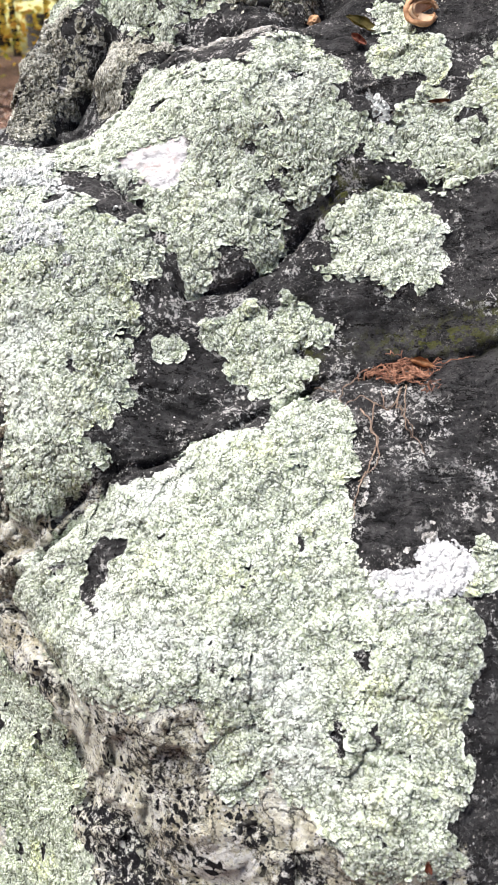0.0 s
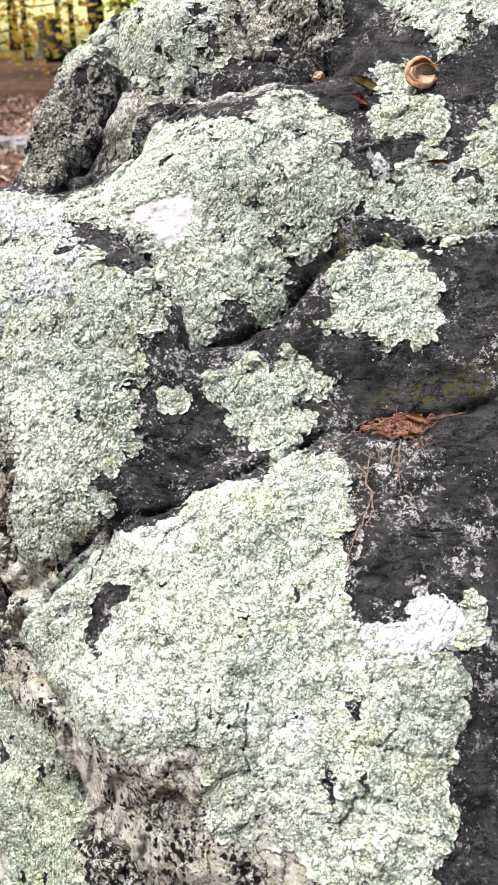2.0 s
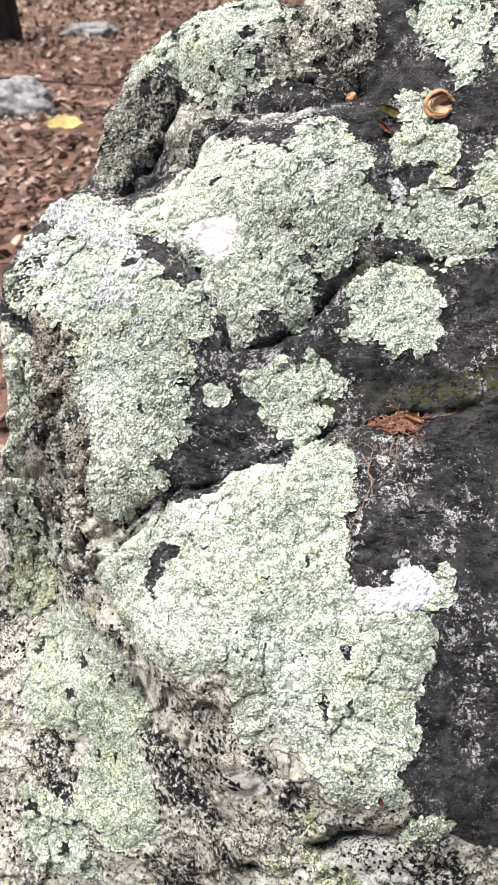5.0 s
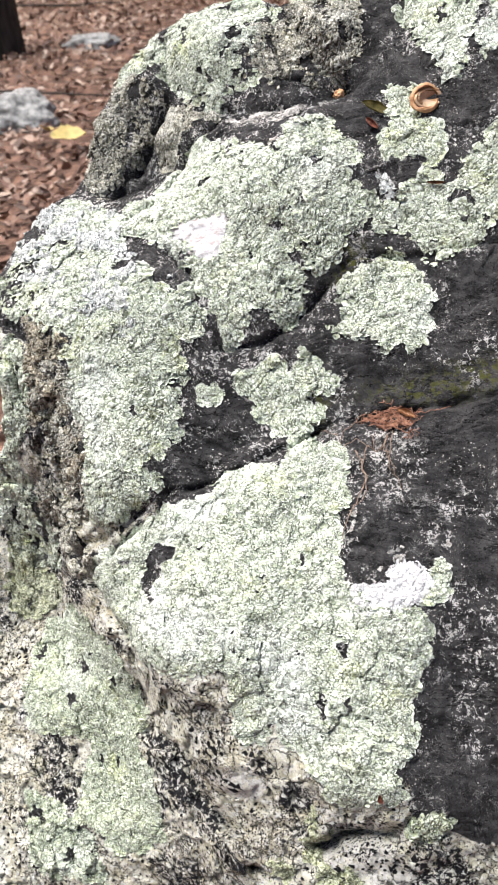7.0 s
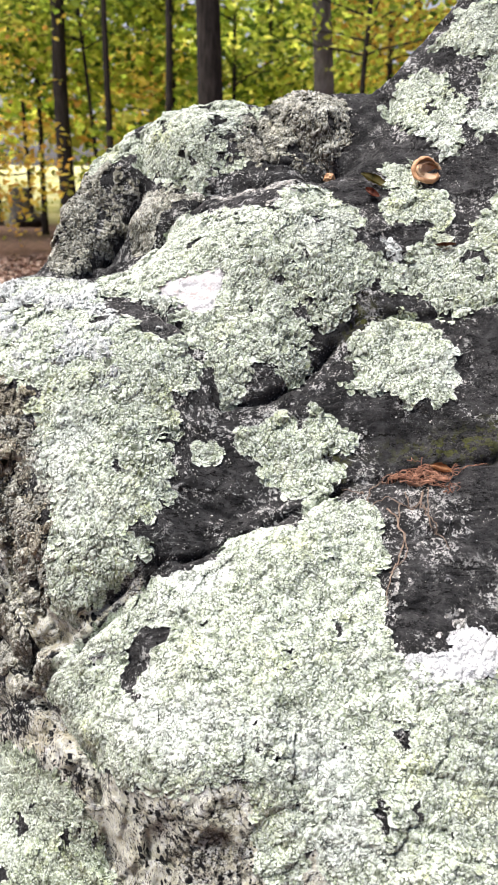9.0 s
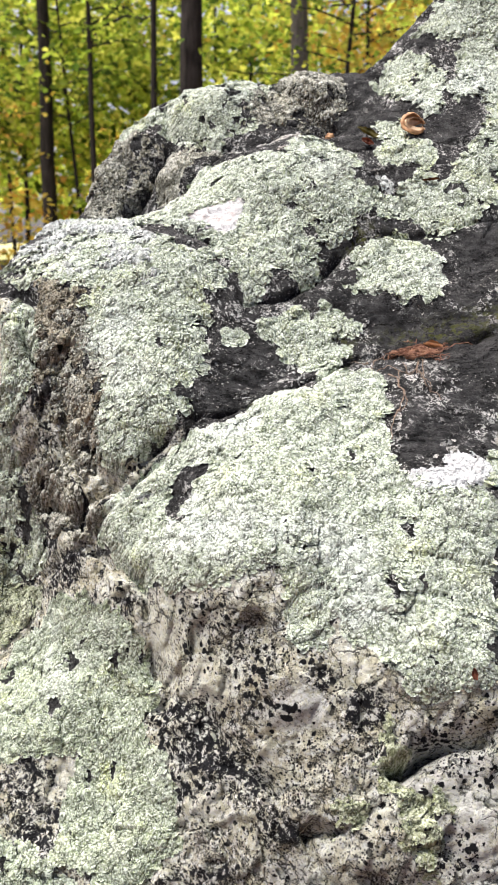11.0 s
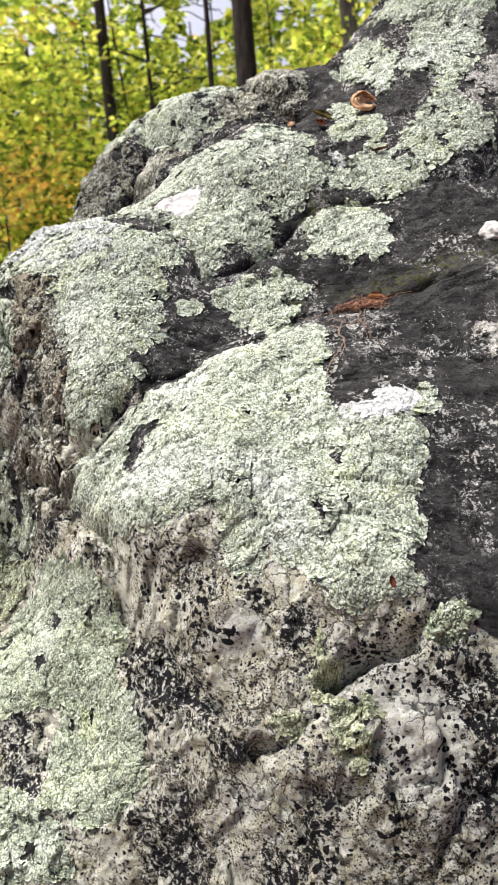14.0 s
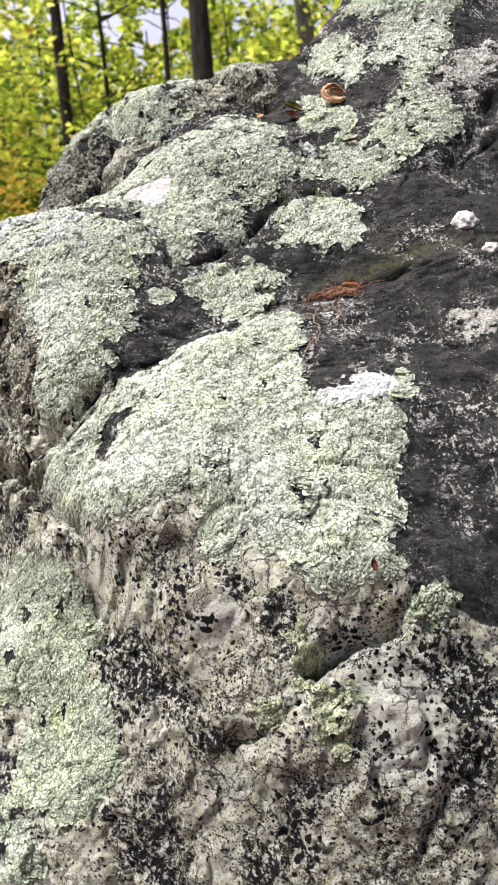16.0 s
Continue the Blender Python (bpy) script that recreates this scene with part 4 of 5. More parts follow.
# ---- leafy lichens on the boulder ----
def surface(u, v):
    """Place, the two directions along the sheet and the normal, at arrays of (u, v)."""
    e = 0.003
    p = place(u, v, relief(u, v))
    a, b = place(u + e, v, relief(u + e, v)) - p, place(u, v + e, relief(u, v + e)) - p
    n = np.cross(a, b)
    n /= np.linalg.norm(n, axis=1)[:, None]
    a /= np.linalg.norm(a, axis=1)[:, None]
    return p, a, np.cross(n, a), n


def lobe_shapes(rng, count, rows, cols, curl):
    """Rounded, scalloped lobes as small grids, length along y."""
    t, s = np.linspace(0, 1, rows)[:, None], np.linspace(-1, 1, cols)[None, :]
    made = []
    for _ in range(count):
        half = 0.30 + 0.45 * np.sin(np.pi * np.clip(t * 0.8, 0, 1)) ** 0.8
        x = s * half * (1 + 0.10 * rng.normal(size=(rows, cols)))
        y = t * (1 - 0.34 * s * s) + t * 0.09 * rng.normal(size=(1, cols))
        z = curl * (0.16 * t ** 1.5 + 0.14 * t * s * s - 0.12 * t ** 4 * rng.uniform(0, 2)) + t * 0.05 * rng.normal(size=(rows, cols))
        made.append(np.stack([x, y, z], -1).reshape(-1, 3))
    return np.array(made)


def lobes_mesh(name, rng, u, v, heading, size, lift, tilt, material, rows=5, cols=5, curl=1.0):
    p, a, b, n = surface(u, v)
    shapes = lobe_shapes(rng, 24, rows, cols, curl)
    pick = shapes[rng.integers(0, 24, len(u))] * size[:, None, None]
    c, s = np.cos(heading)[:, None], np.sin(heading)[:, None]
    ahead, side = a * c + b * s, a * s - b * c
    ct, st = np.cos(tilt)[:, None], np.sin(tilt)[:, None]
    ahead, up = ahead * ct + n * st, n * ct - ahead * st
    verts = p[:, None] + n[:, None] * lift[:, None, None] + side[:, None] * pick[:, :, :1] + ahead[:, None] * (pick[:, :, 1:2] - 0.4 * size[:, None, None]) + up[:, None] * pick[:, :, 2:]
    one = np.array([[i * cols + j, i * cols + j + 1, (i + 1) * cols + j + 1, (i + 1) * cols + j] for i in range(rows - 1) for j in range(cols - 1)])
    faces = (one[None] + rows * cols * np.arange(len(u))[:, None, None]).reshape(-1, 4)
    tip = np.repeat(np.linspace(0, 1, rows) ** 1.2, cols)
    return mesh_from_arrays(name, verts.reshape(-1, 3), faces, material, True, tip=np.tile(tip, len(u)))


def depth_of_patch(u, v, key, seed, ragged):
    """How far inside the patch a place lies, with its ragged edge, its bare gaps and worn holes."""
    deep = depth_in_outline(u, v, OUTLINES[key]) + ragged * fractal(u * 70, v * 70, 4, seed, 0.65)
    for a, b, ra, rb in BARE:
        deep = np.minimum(deep, (np.hypot((u - a) / ra, (v - b) / rb) - 1) * min(ra, rb) + 0.003 * fractal(u * 160, v * 160, 3, 3))
    for hole in {"main": (BARE_HOLLOW,), "upper": (QUARTZ_FACE, NOTCH), "shoulder": (NOTCH,), "chalky": (NOTCH,)}.get(key, ()):
        deep = np.minimum(deep, 0.003 * fractal(u * 120, v * 120, 3, 9) - depth_in_outline(u, v, hole))
    worn = WORN.get(key, 0.95)
    return np.minimum(deep, 0.025 * (worn + 0.14 - fractal(u * 42, v * 42, 4, seed + 9, 0.6)))


def largest_piece(keep):
    """Of a grid of yes and no, the largest connected patch of yes."""
    def along_rows(a):
        flat = a.ravel()
        start = np.ones(len(flat), bool)
        start[1:] = (flat[1:] > 0) != (flat[:-1] > 0)
        start[::a.shape[1]] = True
        first = np.nonzero(start)[0]
        return np.repeat(np.maximum.reduceat(flat, first), np.diff(np.append(first, len(flat)))).reshape(a.shape)

    label = np.where(keep, np.arange(1, keep.size + 1).reshape(keep.shape), 0)
    for _ in range(300):
        wider = along_rows(along_rows(label).T.copy()).T.copy()
        if (wider == label).all():
            break
        label = wider
    values, counts = np.unique(label[label > 0], return_counts=True)
    return label == values[counts.argmax()]


def thallus_mesh(key, seed, material, ragged, cell, thick):
    """The crumpled skin of the lichen: a thin sheet of small pillows that clings to the stone."""
    outline = OUTLINES[key]
    us, vs = [p[0] for p in outline], [p[1] for p in outline]
    step = 0.0008
    gu, gv = np.meshgrid(np.arange(min(us) - 0.012, max(us) + 0.012, step), np.arange(min(vs) - 0.012, max(vs) + 0.012, step))
    shape = gu.shape
    u, v = gu.ravel(), gv.ravel()
    deep = depth_of_patch(u, v, key, seed, ragged)
    bend_u, bend_v = u + 0.0030 * fractal(u * 130, v * 130, 3, seed + 1), v + 0.0030 * fractal(u * 130, v * 130, 3, seed + 2)
    near, second, ox, oy, r, r2, r3 = cell_field(bend_u / cell, bend_v / cell, seed)
    gap = second - near
    pillow = smooth(gap, 0.0, 0.24)
    fine_near, fine_second, _, _, fr, _, _ = cell_field(bend_u / cell * 2.3, bend_v / cell * 2.3, seed + 7)
    crumb = smooth(fine_second - fine_near, 0.0, 0.3)
    tilted = (r2 - 0.5) * ox + (r3 - 0.5) * oy
    curl = smooth(gap, 0.05, 0.25) * (1 - smooth(gap, 0.25, 0.75))
    swellings = 0.40 * fractal(u * 58, v * 58, 3, seed + 6)
    lift = thick * (0.50 * pillow + 0.35 * r * pillow + 0.16 * crumb * pillow + 0.9 * tilted * pillow + 0.16 * curl + swellings) * smooth(deep, -0.001, 0.004) - 0.0004 + 0.0011 * smooth(deep, 0.0, 0.003)
    # mask for the shade painted into the crevices between pillows
    seam_shade = 0.85 * (1 - smooth(gap, 0.10, 0.30)) * smooth(fractal(u * 95, v * 95, 3, seed + 14), -0.30, 0.30)
    seam_shade = np.maximum(seam_shade, (1 - smooth(gap, 0.16, 0.50)) * smooth(fractal(u * 120, v * 120, 3, seed + 15), 0.35, 0.55))
    seam_shade = np.maximum(seam_shade, 0.3 * (1 - smooth(fine_second - fine_near, 0.04, 0.22)) * smooth(fractal(u * 80, v * 80, 2, seed + 12), -0.1, 0.5))
    keep = (deep > 0).reshape(shape)
    quad = keep[:-1, :-1] & keep[1:, :-1] & keep[:-1, 1:] & keep[1:, 1:]
    if key not in BROKEN:
        quad = largest_piece(quad)
    i, j = np.nonzero(quad)
    n = shape[1]
    faces = np.stack([i * n + j, i * n + j + 1, (i + 1) * n + j + 1, (i + 1) * n + j], -1)
    used, faces = np.unique(faces, return_inverse=True)
    u, v = u[used], v[used]
    p, _, _, normal = surface(u, v)
    return mesh_from_arrays("lichen_patch", p + normal * lift[used][:, None], faces.reshape(-1, 4), material, True, tip=np.clip(0.35 * pillow + 0.75 * curl + 0.25 * tilted, 0, 1)[used], shade=r[used], seam_shade=seam_shade[used])


def lichen_patch(key, seed, label, material, cell=0.0038, lobe=0.0036, rim_lobe=0.0056, ragged=0.004, thick=0.0016):
    rng = np.random.default_rng(seed)
    outline = OUTLINES[key]
    us, vs = [p[0] for p in outline], [p[1] for p in outline]
    thing = new("lichen_patch", thallus_mesh(key, seed, material, ragged, cell, thick))
    spacing = lobe * 0.62
    gu, gv = np.meshgrid(np.arange(min(us) - 0.012, max(us) + 0.012, spacing), np.arange(min(vs) - 0.012, max(vs) + 0.012, spacing))
    u = (gu + rng.normal(0, spacing * 0.35, gu.shape)).ravel()
    v = (gv + rng.normal(0, spacing * 0.35, gv.shape)).ravel()
    deep = depth_of_patch(u, v, key, seed, ragged)
    clump = fractal(u * 40, v * 40, 3, seed + 5)
    rim = (deep > -0.001) & (deep < 0.0035)
    inner = (deep >= 0.0035) & (rng.uniform(0, 1, len(u)) < 0.20 * smooth(clump, 0.0, 0.7) + 0.02)
    e = 0.0015
    out_u = depth_of_patch(u - e, v, key, seed, ragged) - depth_of_patch(u + e, v, key, seed, ragged)
    out_v = depth_of_patch(u, v - e, key, seed, ragged) - depth_of_patch(u, v + e, key, seed, ragged)
    heading = np.arctan2(out_v, out_u) + np.where(rim, 0.4, 1.1) * rng.normal(size=len(u))
    size = np.where(rim, rim_lobe, lobe) * rng.uniform(0.5, 1.2, len(u)) * (1 + 0.35 * np.clip(clump, -1, 1))
    lift = np.where(rim, 0.0002, thick * 0.6) + rng.uniform(0, 0.0004, len(u))
    tilt = np.where(rim, rng.uniform(0.0, 0.14, len(u)), rng.uniform(0.0, 0.16, len(u)))
    if inner.any():
        loose = part("loose_lobe", lobes_mesh("loose_lobe", rng, u[inner], v[inner], heading[inner], size[inner], lift[inner], tilt[inner], material, 4, 4, 0.4), thing)
        loose["kind"] = "stuff"
    if rim.any():
        edge = part("margin_lobe", lobes_mesh("margin_lobe", rng, u[rim], v[rim], heading[rim], size[rim], lift[rim], tilt[rim], material, 5, 5, 0.6), thing, "pale rounded lobes along the edge")
        edge["kind"] = "stuff"
    if key in BROKEN:
        return tagged(thing, label, "lichen", kind="stuff")
    return tagged(thing, label, "lichen", "lichens on the boulder")


def crust_flecks():
    """Small scraps of white crust strewn in drifts over the dark stone."""
    rng = np.random.default_rng(91)
    n = 100000
    u, v = rng.uniform(-0.30, 0.42, n), rng.uniform(0.60, 1.60, n)
    thick = smooth(fractal(u * 11, v * 15, 4, 41), 0.05, 0.6) * smooth(fractal(u * 70, v * 70, 3, 44), -0.05, 0.4)
    near = np.full(n, -1.0)
    for outline in OUTLINES.values():
        near = np.maximum(near, depth_in_outline(u, v, outline))
    thick = np.maximum(0.50 * thick, 0.7 * smooth(near, -0.025, -0.003) * smooth(fractal(u * 60, v * 60, 3, 45), 0.0, 0.5))
    keep = (near < -0.001) & (rng.uniform(0, 1, n) < 0.62 * thick) & (granite(u, v) < 0.5)
    u, v = u[keep], v[keep]
    k = len(u)
    me = lobes_mesh("crust_flecks", rng, u, v, rng.uniform(0, 6.28, k), rng.uniform(0.0005, 0.0018, k), np.full(k, 0.0002), rng.uniform(-0.1, 0.3, k), LICHEN_SCRAP, 4, 3)
    return tagged(new("crust_flecks", me), "scattered white scraps of lichen crust on dark stone", "lichen", kind="stuff")


WORN = {"shoulder_side": 0.15, "far_green": 0.8, "flake": -0.35, "field": -0.95, "film": -0.55, "crust": 0.1, "cap": 0.55, "cap_side": 0.25, "crest_crust": 0.3, "corner": 0.45, "knob": 0.7, "nub": 1.5, "upper": 1.05, "shoulder": 1.05, "crest": 0.75, "husk_side": 0.75, "chalky": -0.1, "brown_side": 0.3, "brown_foot": 0.35, "brown_flank": 0.3, "far_side": 0.4, "flank": 0.6, "foot": 0.55, "main": 1.15, "dot": 3.0, "white": 2.0}  # low: much worn away
BROKEN = ("field", "film", "crust", "chalky", "brown_side", "brown_foot", "brown_flank", "cap_side", "crest_crust", "flake")  # crusts worn to scraps
BARE_HOLLOW = [(-0.128, 0.893), (-0.118, 0.897), (-0.103, 0.895), (-0.089, 0.892), (-0.086, 0.880), (-0.098, 0.874), (-0.109, 0.871), (-0.112, 0.859), (-0.122, 0.853), (-0.123, 0.841), (-0.111, 0.831), (-0.117, 0.825), (-0.130, 0.838), (-0.138, 0.841), (-0.136, 0.860), (-0.132, 0.872)]
lichen_patch("main", 100, "large grey-green leafy lichen over the lower block", LICHEN)
lichen_patch("upper", 101, "grey-green leafy lichen spread on the upper ledge", LICHEN, 0.0048, 0.0050, 0.0064, 0.005, 0.0020)
lichen_patch("shoulder", 102, "pale green leafy lichen covering the bulging shoulder", LICHEN, 0.0048, 0.0050, 0.0064, 0.005, 0.0020)
lichen_patch("rosette", 103, "rounded rosette of pale grey-green leafy lichen", LICHEN, 0.0048, 0.0050, 0.0064, 0.005, 0.0020)
lichen_patch("island", 104, "small two-lobed island of green leafy lichen", LICHEN, 0.0048, 0.0050, 0.0064, 0.005, 0.0020)
lichen_patch("dot", 105, "tiny dot of pale leafy lichen on dark stone", LICHEN, 0.0034, 0.0034, 0.0054, 0.002)
lichen_patch("white", 106, "chalk-white dying lichen crust with a crack", LICHEN_WHITE, 0.0060, 0.0018, 0.0024, 0.0035, 0.0014)
lichen_patch("right_tuft", 107, "small yellowish leafy lichen beside the white crust", LICHEN)
lichen_patch("husk_side", 108, "ragged grey-green lichen under the curled husk", LICHEN, 0.0048, 0.0050, 0.0064, 0.005, 0.0020)
lichen_patch("crest", 109, "long grey-green lichen running down the crest", LICHEN, 0.0048, 0.0050, 0.0064, 0.005, 0.0020)
lichen_patch("crest_side", 110, "grey-green lichen on the crest's side", LICHEN, 0.0048, 0.0050, 0.0064, 0.005, 0.0020)
lichen_patch("flank", 111, "yellow-green leafy lichen over the low flank", LICHEN_GREEN)
lichen_patch("foot", 112, "pale green lichen at the foot of the flank", LICHEN_GREEN)
lichen_patch("far_flank", 113, "yellow-green lichen on the far flank", LICHEN_YELLOW)
lichen_patch("tuft", 114, "white-rimmed green lichen tuft beside the hollow", LICHEN_GREEN, 0.0034, 0.0036, 0.0056, 0.003, 0.003)
lichen_patch("yellow", 115, "yellow-green lichen patch on speckled granite", LICHEN_YELLOW, 0.003, 0.003, 0.0036, 0.008, 0.0012)
lichen_patch("strip", 116, "narrow strip of green lichen beside the hollow", LICHEN_YELLOW, 0.003, 0.003, 0.0036, 0.007, 0.0012)
lichen_patch("wedge", 117, "wedge of yellow-green lichen in a crack", LICHEN_YELLOW, 0.003, 0.003, 0.0036, 0.007, 0.0012)
lichen_patch("cap", 118, "thin grey-green lichen on the top block", LICHEN, 0.0036, 0.0034, 0.0046, 0.008)
lichen_patch("corner", 119, "granular yellow-grey lichen crust on the corner block", LICHEN_DULL, 0.0036, 0.0032, 0.0040, 0.012, 0.0036)
lichen_patch("knob", 120, "crumbly tan lichen crust on a rounded knob", LICHEN_DULL, 0.0050, 0.0032, 0.0042, 0.006, 0.004)
lichen_patch("chalky", 121, "frosty white leafy lichen on the bulging shoulder", LICHEN_FROST, 0.0041, 0.0048, 0.0064, 0.014, 0.0042)
lichen_patch("far_side", 122, "grey-green lichen on the far side of the boulder", LICHEN)
lichen_patch("crust", 123, "pinkish-white granular crust on dark stone", LICHEN_SCRAP, 0.0030, 0.0020, 0.0024, 0.010, 0.0012)
lichen_patch("nub", 124, "pale grey lichen crust on a small rounded knob", LICHEN_DULL, 0.0036, 0.003, 0.004, 0.006)
lichen_patch("brown_side", 125, "brittle tan-grey crust on the rough side", LICHEN_TAN, 0.0034, 0.0034, 0.004, 0.010, 0.0040)
lichen_patch("field", 126, "broken film of pale pinkish crust on dark slab", LICHEN_SCRAP, 0.0028, 0.0018, 0.0020, 0.012, 0.0012)
lichen_patch("brown_flank", 127, "mottled grey-tan crust down the rough side", LICHEN_DULL, 0.0034, 0.0034, 0.004, 0.012, 0.0034)
lichen_patch("brown_foot", 128, "brittle tan crust at the shoulder's foot", LICHEN_DULL, 0.0034, 0.0034, 0.004, 0.010, 0.0040)
lichen_patch("crest_top", 129, "bright white-green lichen on the crest's top", LICHEN, 0.0045, 0.004, 0.0052)
lichen_patch("film", 130, "thin white crust on dark stone above the ledge", LICHEN_SCRAP, 0.0030, 0.0024, 0.0034, 0.010, 0.0014)
lichen_patch("flake", 133, "small white leafy flakes on dark stone", LICHEN_FROST, 0.0040, 0.0034, 0.0050, 0.008, 0.0016)
lichen_patch("cap_side", 131, "patchy grey-brown crust between top block and knob", LICHEN_DULL, 0.0034, 0.003, 0.004, 0.012, 0.0026)
lichen_patch("crest_crust", 132, "patchy grey crust on the crest's flank", LICHEN_SCRAP, 0.0034, 0.003, 0.004, 0.012, 0.0024)
lichen_patch("shoulder_side", 134, "patchy grey-green lichen on the shoulder's outer edge", LICHEN, 0.0040, 0.0040, 0.0056, 0.009, 0.0022)
lichen_patch("far_green", 135, "bright yellow-green lichen beside a crevice", LICHEN_YELLOW, 0.0036, 0.0036, 0.0050, 0.006, 0.0022)
crust_flecks()


# ---- the forest floor ----
def ground_height(x, y):
    return -0.02 + 0.05 * fractal(x * 0.35, y * 0.35, 4, 61) + 0.022 * np.clip(y - 4, 0, 60) + 0.05 * np.clip(y - 25, 0, 60)


def build_ground():
    r = np.concatenate([np.linspace(0, 9, 90), 9 * 1.13 ** np.arange(1, 40)])
    turn = np.linspace(0, 2 * np.pi, 120, endpoint=False)
    rr, tt = np.meshgrid(r, turn, indexing="ij")
    x, y = (rr * np.cos(tt)).ravel(), (2 + rr * np.sin(tt)).ravel()
    i, j = np.meshgrid(np.arange(len(r) - 1), np.arange(120), indexing="ij")
    k = (j + 1) % 120
    faces = np.stack([i * 120 + j, (i + 1) * 120 + j, (i + 1) * 120 + k, i * 120 + k], -1).reshape(-1, 4)
    me = mesh_from_arrays("ground", np.stack([x, y, ground_height(x, y)], -1), faces, SOIL, True, grass=smooth(y + 1.5 * fractal(x * 0.3, y * 0.3, 3, 62), 24, 28))
    return tagged(new("ground", me), "forest floor of brown soil under fallen leaves", "ground", kind="structure")


build_ground()


CANOPY_GAPS = [(-0.089, 0.316, 0.021), (-0.070, 0.330, 0.016), (-0.138, 0.320, 0.011), (-0.312, 0.334, 0.016), (-0.272, 0.298, 0.006), (-0.110, 0.300, 0.007), (-0.245, 0.320, 0.006), (-0.005, 0.318, 0.006), (-0.19, 0.335, 0.008)]  # bearing, elevation, radius


def under_canopy(c):
    """False where the open sky shows between the crowns, seen from beside the boulder."""
    x, y, z = c[:, 0], c[:, 1] + 0.3, c[:, 2] - 0.72
    far = np.hypot(x, y)
    bearing, rise = np.arctan2(x, y), np.arctan2(z, far)
    shut = np.ones(len(c), bool)
    for b, e, r in CANOPY_GAPS:
        shut &= np.hypot(bearing - b, rise - e) > r * (1 + 0.5 * fractal(bearing * 90, rise * 90, 3, 5))
    return shut


def scatter_leaves(name, rng, centres, sizes, flat, material, normals=None):
    """Pointed leaves of six places each, folded along the midrib."""
    n = len(centres)
    turn = rng.uniform(0, 2 * np.pi, n)
    nz = rng.normal(size=(n, 3)) * flat + (0, 0, 1.0)
    nz /= np.linalg.norm(nz, axis=1)[:, None]
    a = np.cross(nz, np.stack([np.cos(turn), np.sin(turn), 0 * turn], -1))
    a /= np.linalg.norm(a, axis=1)[:, None]
    b = np.cross(nz, a)
    shape = np.array([(0, -0.5, 0), (0.3, -0.12, 0.10), (0.24, 0.2, 0.12), (0, 0.5, 0.06), (-0.24, 0.2, 0.12), (-0.3, -0.12, 0.10)])
    shape = shape[None] * (1 + 0.25 * rng.normal(size=(n, 6, 1)))
    verts = centres[:, None] + sizes[:, None, None] * (a[:, None] * shape[:, :, :1] + b[:, None] * shape[:, :, 1:2] + nz[:, None] * shape[:, :, 2:])
    quads = np.array([(0, 1, 2, 3), (0, 3, 4, 5)])
    faces = (quads[None] + 6 * np.arange(n)[:, None, None]).reshape(-1, 4)
    return mesh_from_arrays(name, verts.reshape(-1, 3), faces, material, False)


def leaf_litter():
    rng = np.random.default_rng(71)
    n = 42000
    far = rng.uniform(0, 1, n) ** 0.6
    angle = radians(90) + rng.uniform(-0.75, 0.75, n)
    r = 1.2 + 13 * far
    angle[:9000], r[:9000] = rng.uniform(0, 2 * np.pi, 9000), 1.2 + 3.5 * far[:9000]
    x, y = r * np.cos(angle), r * np.sin(angle)
    c = np.stack([x, y, ground_height(x, y) + rng.uniform(0.005, 0.05, n)], -1)
    me = scatter_leaves("leaf_litter", rng, c, rng.uniform(0.03, 0.085, n), 0.5, LITTER)
    tagged(new("leaf_litter", me), "thick layer of curled brown fallen leaves", "leaf litter", kind="stuff")


leaf_litter()


